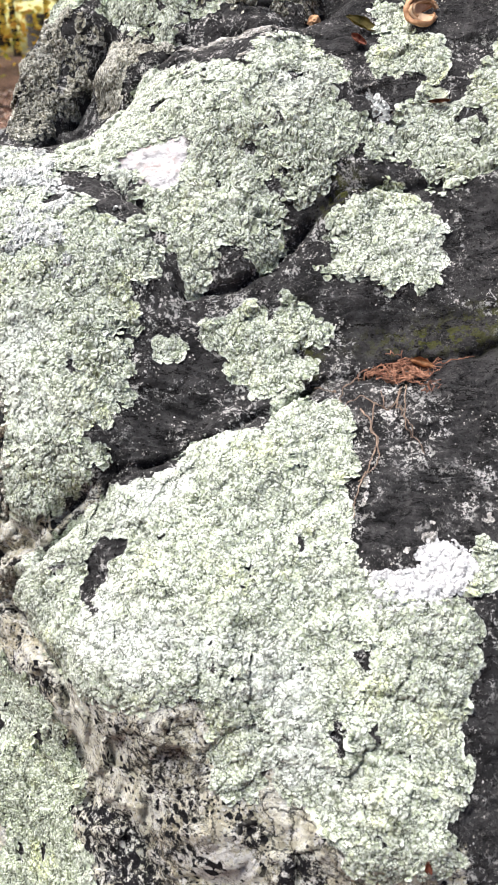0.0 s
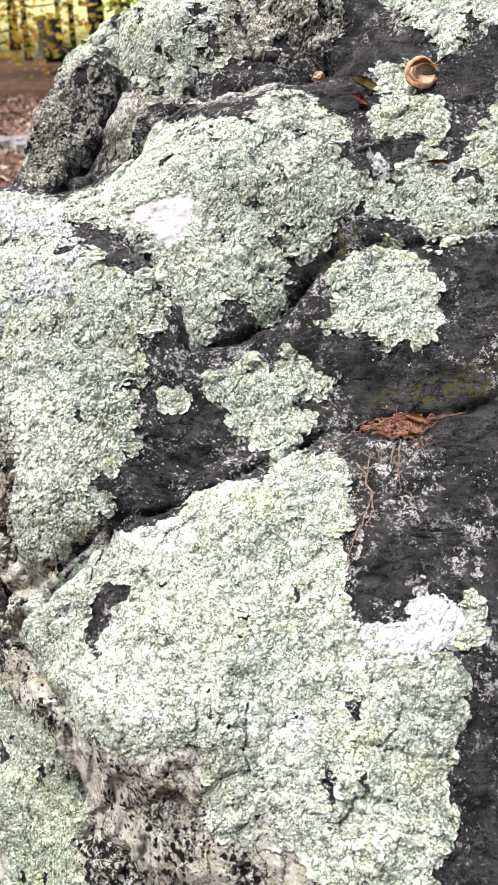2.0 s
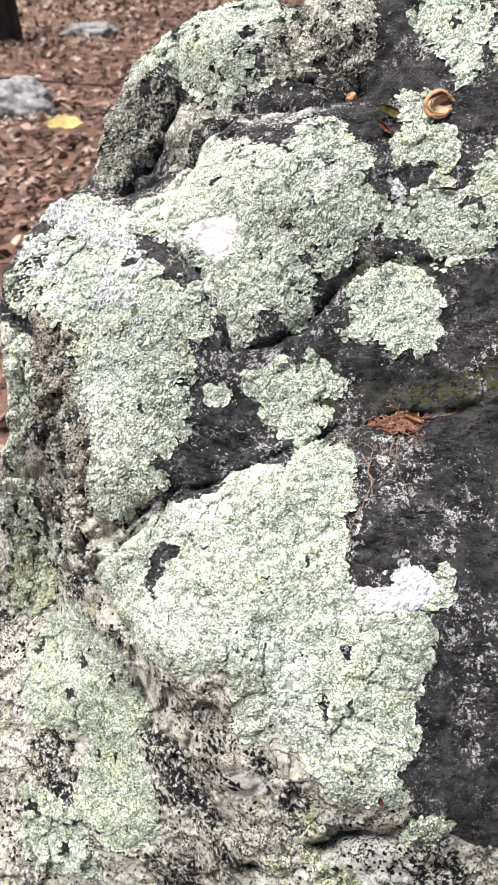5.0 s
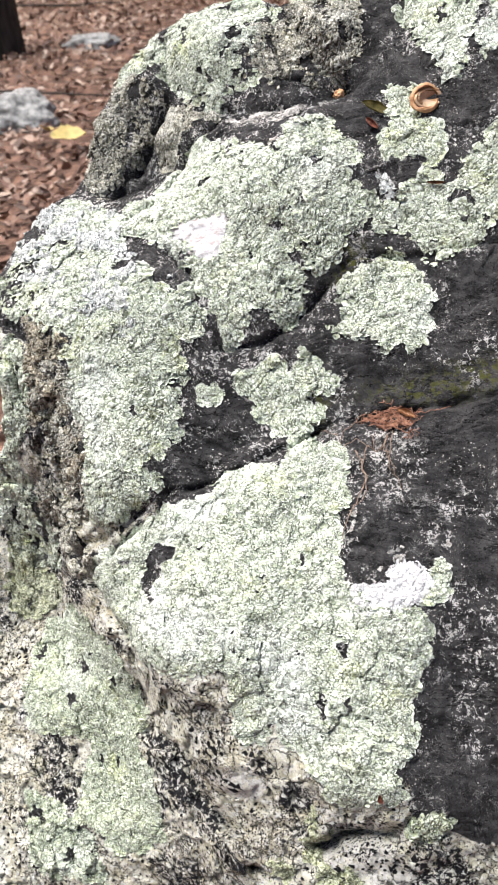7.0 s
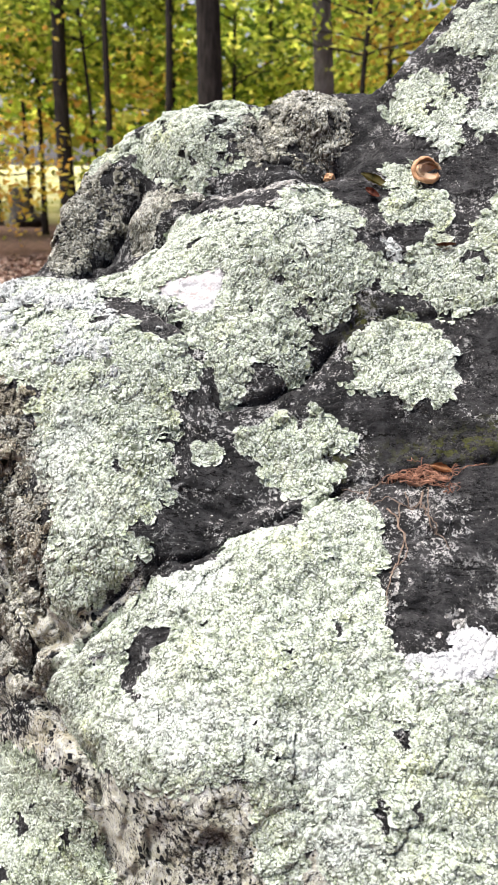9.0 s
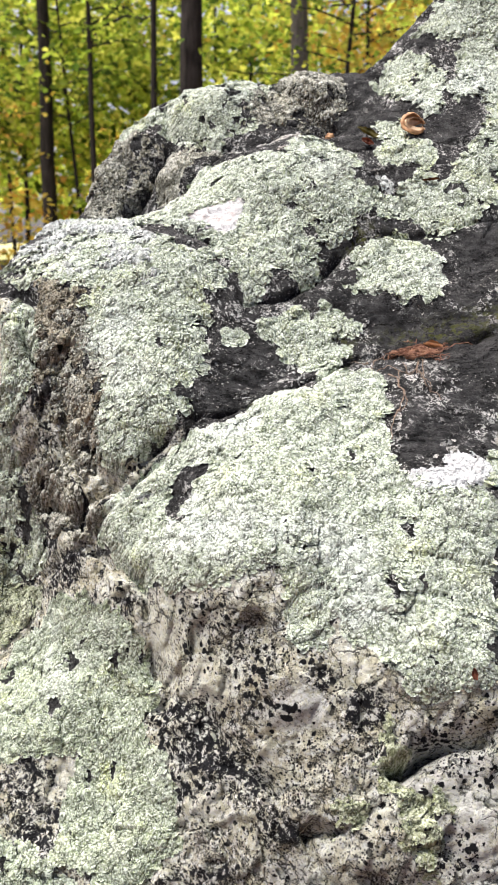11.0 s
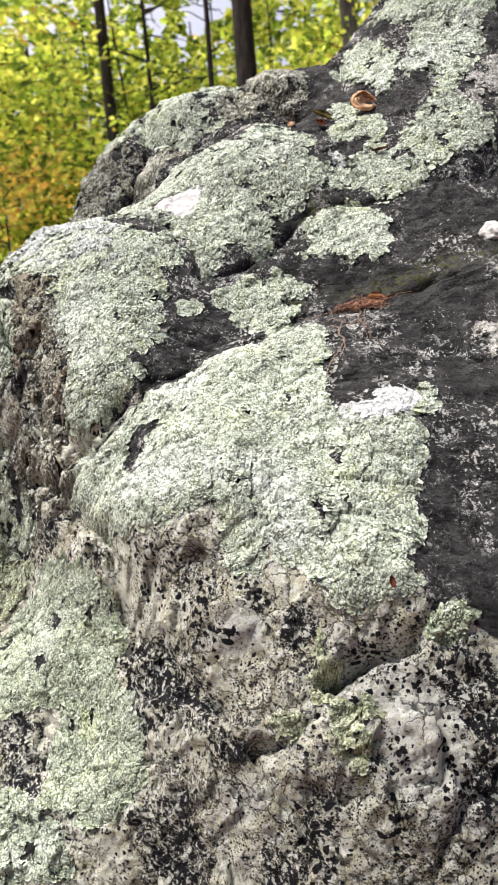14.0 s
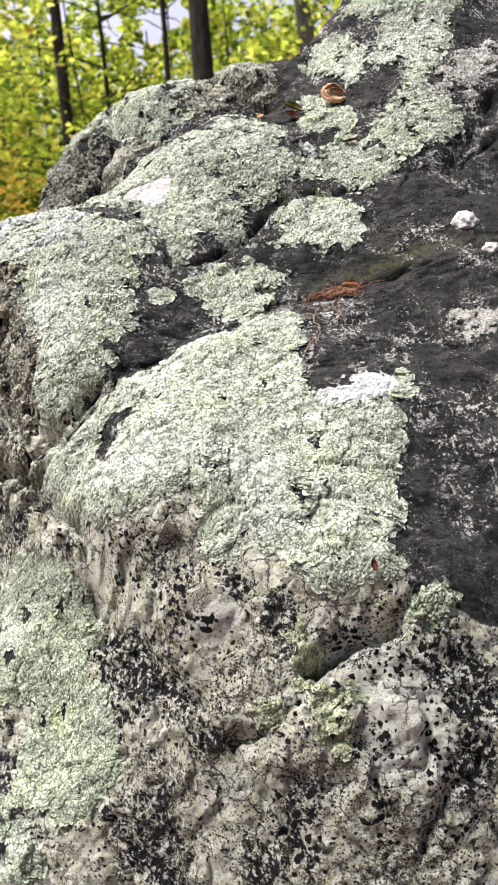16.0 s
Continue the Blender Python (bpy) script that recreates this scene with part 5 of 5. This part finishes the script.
def tree(x, y, girth, height, lean, seed, gold=False, pale=False, crown_low=2.2, leaves=2600, spread=2.6, leaf=0.16):
    """A tapered trunk with limbs, and a ragged crown of single leaves hung in sprays."""
    rng = np.random.default_rng(seed)
    foot = float(ground_height(np.array([x]), np.array([y]))[0])
    z = np.linspace(-0.1, height, 16)
    bend = np.cumsum(rng.normal(0, 0.02, 16)) * height * 0.05
    px, py = x + lean * z + bend, y + np.cumsum(rng.normal(0, 0.02, 16)) * height * 0.05
    radius = girth * 0.5 * (1 - 0.75 * z / height) + girth * 0.22 * np.exp(-np.maximum(z, 0) / 0.25)
    pieces = [tube(np.stack([px, py, z + foot], -1), radius, 14)]
    sprays = []
    for _ in range(26):
        h = crown_low + (height - crown_low) * rng.uniform() ** 1.5
        i = np.interp(h, z, np.arange(16))
        bx, by = np.interp(i, np.arange(16), px), np.interp(i, np.arange(16), py)
        turn, reach = rng.uniform(0, 2 * np.pi), spread * rng.uniform(0.45, 1.0) * (1.15 - 0.6 * h / height)
        s = np.linspace(0, 1, 6)
        limb = np.stack([bx + reach * s * np.cos(turn), by + reach * s * np.sin(turn), foot + h + reach * (0.35 * s - 0.2 * s * s) + 0.06 * rng.normal(size=6) * s], -1)
        pieces.append(tube(limb, girth * 0.13 * (1 - 0.85 * s) + 0.004, 6))
        sprays += [limb[k] + rng.normal(0, 0.12 * spread, 3) * (1, 1, 0.45) for k in (2, 3, 4, 5, 5)]
    trunk_verts, trunk_faces = merge(pieces)
    base = new("tree")
    part("trunk", mesh_from_arrays("trunk", trunk_verts, trunk_faces, BARK_PALE if pale else BARK), base)
    sprays = np.array(sprays)
    c = sprays[rng.integers(0, len(sprays), leaves)] + rng.normal(0, 1, (leaves, 3)) * (0.42, 0.42, 0.2)
    c = c[under_canopy(c)]
    leaves = len(c)
    part("crown", scatter_leaves("crown", rng, c, leaf * rng.uniform(0.6, 1.25, leaves), 1.0, LEAVES_GOLD if gold else LEAVES), base)
    return tagged(base, "tall slim forest tree with yellowing leaves" if not gold else "young tree with golden and orange leaves", "tree", "trees of the wood")


WOOD = [  # x, y, girth, height, lean, pale bark, golden leaves, height of the lowest limbs, leaves
    (-3.22, 8.0, 0.44, 11, 0.10, 0, 0, 5.5, 700), (-3.22, 16.5, 0.29, 14, -0.01, 0, 0, 8.0, 900), (-0.51, 12.5, 0.38, 13, -0.01, 0, 0, 7.0, 700),
    (1.17, 14.0, 0.34, 13, -0.05, 1, 0, 7.5, 700), (-1.25, 13.5, 0.12, 11, 0.02, 0, 0, 5.4, 900), (-2.3, 15.5, 0.13, 9, -0.02, 0, 0, 4.0, 1500),
    (-2.75, 17.5, 0.09, 8, -0.08, 0, 0, 3.4, 1500), (-5.35, 23.0, 0.11, 9, -0.03, 0, 0, 3.8, 1600), (-6.3, 23.5, 0.14, 9, 0.0, 0, 1, 4.2, 1500), (1.35, 13.0, 0.09, 8, 0.08, 0, 0, 2.6, 1600),
    (-4.6, 14.0, 0.06, 3.4, 0.0, 0, 1, 0.5, 2200), (-4.4, 20.0, 0.12, 8, 0.0, 0, 0, 3.0, 3200), (-1.6, 20.0, 0.10, 8, 0.0, 0, 0, 2.4, 4200),
    (-0.3, 18.0, 0.10, 7, 0.0, 0, 0, 1.2, 4200), (0.4, 21.0, 0.12, 8, 0.0, 0, 0, 0.9, 4600), (2.3, 15.8, 0.12, 7, 0.0, 0, 1, 1.0, 4200), (3.4, 20.0, 0.14, 8, 0.0, 0, 1, 1.0, 3600),
    (4.6, 17.0, 0.25, 9, 0.0, 0, 0, 1.4, 3400), (-7.6, 27.0, 0.25, 9, 0.0, 0, 0, 3.2, 3600), (-3.1, 30.0, 0.2, 10, 0.0, 0, 1, 3.2, 3000), (1.9, 26.0, 0.2, 9, 0.0, 0, 0, 0.8, 4600), (-6.6, 17.5, 0.2, 10, 0.0, 0, 0, 2.6, 4200), (-10.5, 31.0, 0.3, 10, 0.0, 0, 0, 3.0, 4000)]
for number, (x, y, girth, high, lean, pale, gold, low, leaves) in enumerate(WOOD):
    tree(x, y, girth, high, lean, 200 + number, bool(gold), bool(pale), low, leaves, 2.0 if y < 16 else 2.8, 0.11 if y < 16 else 0.18)


def stump(x, y, girth, height, seed):
    """A sawn stump with flared foot: bark and the paler cut."""
    rng = np.random.default_rng(seed)
    foot = float(ground_height(np.array([x]), np.array([y]))[0])
    z = np.linspace(-0.05, height, 9)
    base = new("stump")
    v, f = tube(np.stack([x + 0 * z, y + 0 * z, foot + z], -1), girth * (0.5 + 0.22 * np.exp(-np.maximum(z, 0) / 0.15)), 20)
    v[:, :2] += rng.normal(0, 0.012, (len(v), 2))
    part("bark", mesh_from_arrays("bark", v, f, BARK_PALE), base)
    v, f = tube(np.stack([x + 0 * z[:3], y + 0 * z[:3], foot + height - 0.01 + np.array([0, 0.02, 0.03])], -1), girth * np.array([0.49, 0.47, 0.02]), 20)
    part("cut_face", mesh_from_arrays("cut_face", v, f, BARK_PALE), base, "weathered pale cut wood")
    return tagged(base, "weathered grey sawn tree stump on fallen leaves", "stump")


def fallen_log(x, y, length, girth, turn, seed):
    rng = np.random.default_rng(seed)
    s = np.linspace(-0.5, 0.5, 12)
    px, py = x + s * length * math.cos(turn), y + s * length * math.sin(turn)
    r = girth * 0.5 * np.concatenate([[0.05], 1 + 0.06 * rng.normal(size=10), [0.05]])
    s[0], s[-1] = s[1] - 0.002, s[-2] + 0.002
    v, f = tube(np.stack([x + s * length * math.cos(turn), y + s * length * math.sin(turn), ground_height(px, py) + girth * 0.42], -1), r, 16)
    return tagged(new("log", mesh_from_arrays("log", v, f, BARK)), "short dark fallen log beside the stump", "log")


stump(-5.75, 23.5, 0.55, 0.9, 31)
fallen_log(-5.3, 22.4, 0.75, 0.36, 0.1, 32)



def far_woods():
    """The wood's depth behind the single trees: sprays of leaves from shoulder height up."""
    for name, label, material, seed, n in (("far_foliage", "dense yellow-green foliage deep in the wood", LEAVES, 301, 24000), ("golden_foliage", "patches of golden foliage deep in the wood", LEAVES_GOLD, 302, 5000)):
        rng = np.random.default_rng(seed)
        k = n // 60
        y = rng.uniform(22, 55, k)
        x = y * rng.uniform(-0.62, 0.62, k)
        z = ground_height(x, y) + rng.gamma(2.4, 2.1, k) + 1.6
        if material is LEAVES_GOLD:
            z = ground_height(x, y) + rng.uniform(1.2, 4.5, k)
        pick = rng.integers(0, k, n)
        c = np.stack([x, y, z], -1)[pick] + rng.normal(0, 1, (n, 3)) * (0.9, 0.9, 0.4)
        c = c[under_canopy(c)]
        n = len(c)
        tagged(new(name, scatter_leaves(name, rng, c, rng.uniform(0.25, 0.6, n), 1.0, material)), label, "foliage", kind="stuff")


far_woods()


# ---- small things on the boulder ----
def on_face(u, v, lift=0.0):
    p, a, b, n = surface(np.array([float(u)]), np.array([float(v)]))
    return Matrix(((a[0][0], b[0][0], n[0][0], p[0][0] + lift * n[0][0]), (a[0][1], b[0][1], n[0][1], p[0][1] + lift * n[0][1]), (a[0][2], b[0][2], n[0][2], p[0][2] + lift * n[0][2]), (0, 0, 0, 1)))


def spiral_sheet(turns, r0, r1, width, seed, rows=7, cols=40):
    """A thin rolled sheet, thick enough to show its edge."""
    rng = np.random.default_rng(seed)
    bm = bmesh.new()
    t = np.linspace(0, 1, cols)
    grid = []
    for i in range(rows):
        s = i / (rows - 1) - 0.5
        ring = []
        for k in range(cols):
            a = 2 * math.pi * turns * t[k]
            r = (r0 + (r1 - r0) * t[k]) * (1 - 0.25 * (2 * s) ** 2) * (1 + 0.03 * rng.normal())
            ring.append(bm.verts.new((r * math.cos(a), r * math.sin(a) * 0.8, s * width * (1 - 0.2 * t[k]) + 0.0008 * math.sin(5 * a))))
        grid.append(ring)
    for i in range(rows - 1):
        for k in range(cols - 1):
            bm.faces.new((grid[i][k], grid[i][k + 1], grid[i + 1][k + 1], grid[i + 1][k]))
    geo = bmesh.ops.solidify(bm, geom=bm.faces[:], thickness=0.0009)
    bmesh.ops.recalc_face_normals(bm, faces=bm.faces[:])
    return bm


def bowl_sheet(radius, depth, lip, start, sweep, seed, rings=9, around=36):
    """A curled half shell: a bowl whose lip rolls inwards, over part of the round."""
    rng = np.random.default_rng(seed)
    bm = bmesh.new()
    grid = []
    for i in range(rings):
        t = i / (rings - 1)
        row = []
        for k in range(around):
            a = start + sweep * k / (around - 1)
            r = radius * (math.sin(min(t * 1.25, 1.0) * math.pi / 2) - (0.22 * lip * max(0, t - 0.8) / 0.2)) * (1 + 0.13 * math.sin(a + seed) + 0.08 * math.sin(2 * a + seed) + 0.02 * rng.normal())
            z = depth * (t ** 1.6) + t * depth * (0.28 * math.sin(2 * a + seed) + 0.10 * math.sin(5 * a))
            row.append(bm.verts.new((r * math.cos(a), r * math.sin(a) * 0.86, z)))
        grid.append(row)
    for i in range(rings - 1):
        for k in range(around - 1):
            bm.faces.new((grid[i][k], grid[i][k + 1], grid[i + 1][k + 1], grid[i + 1][k]))
    bmesh.ops.remove_doubles(bm, verts=bm.verts[:], dist=0.00005)
    bmesh.ops.solidify(bm, geom=bm.faces[:], thickness=0.0008)
    return bm


def curled_husk():
    base = new("husk")
    base.matrix_world = on_face(0.168, 1.407, 0.005) @ pose(0, 0, 0, 46, 8, 30) @ Matrix.Diagonal((1.15, 0.98, 0.6, 1))
    part("shell", from_bmesh("shell", bowl_sheet(0.0180, 0.013, 1.0, 0.3, 5.7, 5), HUSK), base)
    inner = part("inner_skin", from_bmesh("inner_skin", bowl_sheet(0.0150, 0.009, 0.6, 0.4, 5.2, 8), HUSK_PALE), base, "pale tan papery inner skin")
    inner.location = (-0.0005, 0.0005, 0.0022)
    roll = part("rolled_edge", from_bmesh("rolled_edge", spiral_sheet(0.62, 0.0165, 0.0105, 0.006, 6), HUSK_PALE), base, "thin curled strip inside the shell")
    roll.location = (0, 0, 0.009)
    return tagged(base, "curled reddish-brown nut husk lying on lichen", "husk")


def curled_leaf(name, label, u, v, lift, turn, length, width, curl, seed, material):
    rng = np.random.default_rng(seed)
    bm = bmesh.new()
    rows, cols = 13, 7
    grid = []
    for i in range(rows):
        t = i / (rows - 1)
        half = width * 0.5 * math.sin(math.pi * min(1, 0.06 + 0.94 * t)) ** 0.7
        ring = []
        for k in range(cols):
            s = k / (cols - 1) * 2 - 1
            ring.append(bm.verts.new((s * half * math.cos(curl * s), (t - 0.5) * length, abs(s) * half * math.sin(curl * abs(s)) + 0.15 * length * (t - 0.5) ** 2 * 2 + 0.0006 * rng.normal())))
        grid.append(ring)
    for i in range(rows - 1):
        for k in range(cols - 1):
            bm.faces.new((grid[i][k], grid[i][k + 1], grid[i + 1][k + 1], grid[i + 1][k]))
    bmesh.ops.solidify(bm, geom=bm.faces[:], thickness=0.0005)
    ob = new(name, from_bmesh(name, bm, material))
    ob.matrix_world = on_face(u, v, lift) @ pose(0, 0, 0, 8, -10, turn)
    return tagged(ob, label, "leaf")


def pebble(name, label, category, u, v, lift, size, seed, material, squash=0.7):
    bm = bmesh.new()
    bmesh.ops.create_icosphere(bm, subdivisions=4, radius=1)
    for p in bm.verts:
        k = 1 + 0.32 * noise.fractal(p.co * 1.9 + Vector((seed, 0, 0)), 0.8, 2, 5) + 0.07 * noise.noise(p.co * 9)
        p.co = Vector((p.co.x * size[0], p.co.y * size[1], p.co.z * size[2] * squash)) * k
    ob = new(name, from_bmesh(name, bm, material))
    ob.matrix_world = on_face(u, v, lift)
    return tagged(ob, label, category)


def strand(line, radius, seed, lift=0.0016, wiggle=0.0012, samples=26):
    """A rootlet that follows the face along a line in (u, v)."""
    rng = np.random.default_rng(seed)
    line = np.array(line)
    t = np.linspace(0, len(line) - 1, samples)
    u, v = np.interp(t, np.arange(len(line)), line[:, 0]), np.interp(t, np.arange(len(line)), line[:, 1])
    u, v = u + np.convolve(rng.normal(0, wiggle, samples), np.ones(3) / 3, "same"), v + np.convolve(rng.normal(0, wiggle, samples), np.ones(3) / 3, "same")
    p, a, b, n = surface(u, v)
    p = p + n * (lift + np.abs(np.convolve(rng.normal(0, 0.0012, samples), np.ones(4) / 4, "same")))[:, None]
    return tube(p, radius * np.linspace(1, 0.5, samples) * (1 + 0.15 * rng.normal(size=samples)), 7)


def root_tangle():
    """Rusty rootlets matted in the crack, with loose ones hanging down the slab."""
    rng = np.random.default_rng(401)
    base = new("root_tangle")
    base.location = on_face(0.133, 1.036).translation
    mat = []
    for i in range(64):
        c = rng.uniform(0.110, 0.154)
        run = rng.uniform(0.008, 0.032)
        high = 1.032 + 0.005 * rng.normal() * (0.6 + (c > 0.12)) + 0.06 * (c - 0.13)
        mat.append(strand([(c - run / 2, high + 0.003 * rng.normal()), (c, high + 0.004 * rng.normal()), (c + run / 2, high + 0.003 * rng.normal())], rng.uniform(0.0003, 0.0007), 500 + i, 0.003 + 0.006 * rng.uniform(), 0.003))
    verts, faces = merge(mat)
    verts = verts - np.array(base.location)
    part("fibre_mat", mesh_from_arrays("fibre_mat", verts, faces, ROOT), base, "rust-red matted fibres")["kind"] = "stuff"
    runs = [[(0.102, 1.034), (0.084, 1.020), (0.078, 1.003)], [(0.135, 1.020), (0.132, 0.997), (0.132, 0.977), (0.138, 0.971)], [(0.108, 1.003), (0.103, 0.977), (0.109, 0.952), (0.103, 0.939), (0.091, 0.930)], [(0.096, 0.996), (0.109, 0.968), (0.098, 0.939), (0.088, 0.915), (0.086, 0.897)], [(0.132, 1.013), (0.120, 0.997), (0.108, 1.003), (0.096, 1.010), (0.085, 1.003), (0.080, 0.996)], [(0.132, 1.017), (0.125, 0.997), (0.132, 0.987), (0.141, 0.965), (0.145, 0.953)], [(0.162, 1.040), (0.185, 1.043), (0.197, 1.049)], [(0.114, 1.013), (0.117, 0.997), (0.126, 1.003), (0.132, 0.993)], [(0.076, 1.013), (0.072, 1.016), (0.059, 1.020)]]
    for i, line in enumerate(runs):
        v, f = strand(line, 0.0007 if i < 4 else 0.0006, 600 + i, 0.0018, 0.0010, 34)
        part("rootlet", mesh_from_arrays("rootlet", v - np.array(base.location), f, ROOT if i == 6 else ROOT_GREY), base)
    return tagged(base, "tangle of rust-brown dead rootlets in a crack", "roots")


HUSK_PALE = plain_material("husk_skin", (0.42, 0.25, 0.13), (0.74, 0.55, 0.37), 90, 0.5, 0.001)
OLIVE_LEAF = plain_material("olive_leaf", (0.07, 0.065, 0.02), (0.26, 0.22, 0.08), 120, 0.55, 0.001)
RUSTY = plain_material("rusty_scrap", (0.10, 0.035, 0.025), (0.38, 0.15, 0.09), 140, 0.7, 0.001)
curled_husk()
curled_leaf("dead_leaf", "small folded olive-brown dead leaf", 0.108, 1.404, 0.007, 78, 0.034, 0.019, 0.7, 11, OLIVE_LEAF)
curled_leaf("leaf_scrap", "shrivelled red-brown scrap of leaf", 0.110, 1.386, 0.004, 40, 0.022, 0.014, 1.1, 12, RUSTY)
curled_leaf("leaf_scrap", "narrow curled brown leaf scrap on lichen", 0.182, 1.307, 0.005, 75, 0.022, 0.007, 1.0, 13, DEAD_LEAF)
curled_leaf("leaf_scrap", "tiny rust-red scrap caught in lichen", 0.126, 0.658, 0.006, 10, 0.011, 0.007, 0.7, 14, RUSTY)
curled_leaf("leaf_scrap", "crumpled tan leaf scrap caught in rootlets", 0.150, 1.034, 0.008, 60, 0.022, 0.014, 1.2, 15, HUSK)
pebble("acorn_scrap", "tiny tan piece of nutshell on dark stone", "nutshell", 0.067, 1.452, 0.004, (0.007, 0.007, 0.008), 3, HUSK)
pebble("quartz_knob", "white quartz knob standing out of dark stone", "quartz", 0.292, 1.121, 0.001, (0.014, 0.012, 0.015), 7, QUARTZ)
pebble("quartz_knob", "small pale quartz knob beside dark stone", "quartz", 0.311, 1.062, 0.000, (0.009, 0.007, 0.007), 9, QUARTZ)
root_tangle()


# ---- stones and sticks on the forest floor ----
def ground_stone(x, y, size, seed):
    bm = bmesh.new()
    bmesh.ops.create_icosphere(bm, subdivisions=5, radius=1)
    for p in bm.verts:
        k = 1 + 0.28 * noise.fractal(p.co * 1.3 + Vector((seed, 0, 0)), 1, 2, 5)
        p.co = Vector((p.co.x * size[0], p.co.y * size[1], p.co.z * size[2])) * k
    ob = new("stone", from_bmesh("stone", bm, GREY_STONE))
    ob.location = (x, y, float(ground_height(np.array([x]), np.array([y]))[0]) + size[2] * 0.25)
    return tagged(ob, "weathered grey stone half sunk in fallen leaves", "stone", "stones on the forest floor")


def fallen_stick(x, y, length, turn, seed, girth=0.02):
    rng = np.random.default_rng(seed)
    s = np.linspace(-0.5, 0.5, 14)
    px = x + s * length * math.cos(turn) + np.cumsum(rng.normal(0, 0.01, 14))
    py = y + s * length * math.sin(turn) + np.cumsum(rng.normal(0, 0.01, 14))
    v, f = tube(np.stack([px, py, ground_height(px, py) + 0.05], -1), girth * np.linspace(1, 0.4, 14), 8)
    return tagged(new("stick", mesh_from_arrays("stick", v, f, BARK)), "thin dark fallen stick lying on leaves", "stick", "sticks on the forest floor")


ground_stone(-2.14, 5.61, (0.26, 0.22, 0.16), 3)
ground_stone(-2.36, 8.20, (0.24, 0.14, 0.08), 5)
fallen_stick(-3.54, 11.30, 1.4, 0.1, 7, 0.018)
fallen_stick(-2.05, 6.30, 1.3, -0.25, 8, 0.011)


def fallen_leaf(x, y, length, turn, seed):
    """A broad yellowing leaf, folded along its midrib, on the litter."""
    rng = np.random.default_rng(seed)
    t, k = np.meshgrid(np.linspace(0, 1, 13), np.linspace(-1, 1, 7), indexing="ij")
    half = 0.34 * length * np.sin(np.pi * np.clip(0.04 + 0.96 * t, 0, 1)) ** 0.75 * (1 + 0.10 * np.sin(t * 26))
    a, b, c = (t - 0.5) * length, k * half, 0.30 * np.abs(k) * half + 0.25 * length * (t - 0.5) ** 2 + 0.002 * rng.normal(size=t.shape)
    foot = float(ground_height(np.array([x]), np.array([y]))[0]) + 0.06
    v = np.stack([x + a * math.cos(turn) - b * math.sin(turn), y + a * math.sin(turn) + b * math.cos(turn), foot + 0.02 + 1.6 * c + 0.35 * b], -1).reshape(-1, 3)
    i, j = np.meshgrid(np.arange(12), np.arange(6), indexing="ij")
    f = np.stack([i * 7 + j, (i + 1) * 7 + j, (i + 1) * 7 + j + 1, i * 7 + j + 1], -1).reshape(-1, 4)
    return tagged(new("fallen_leaf", mesh_from_arrays("fallen_leaf", v, f, YELLOW_LEAF)), "large yellow-green fallen leaf on brown litter", "leaf", "yellow leaves on the forest floor")


YELLOW_LEAF = plain_material("yellow_leaf", (0.30, 0.27, 0.10), (0.50, 0.36, 0.13), 30, 0.6, 0.002)
fallen_leaf(-1.62, 5.00, 0.20, 0.3, 41)
fallen_leaf(-1.80, 5.16, 0.12, 2.4, 42)
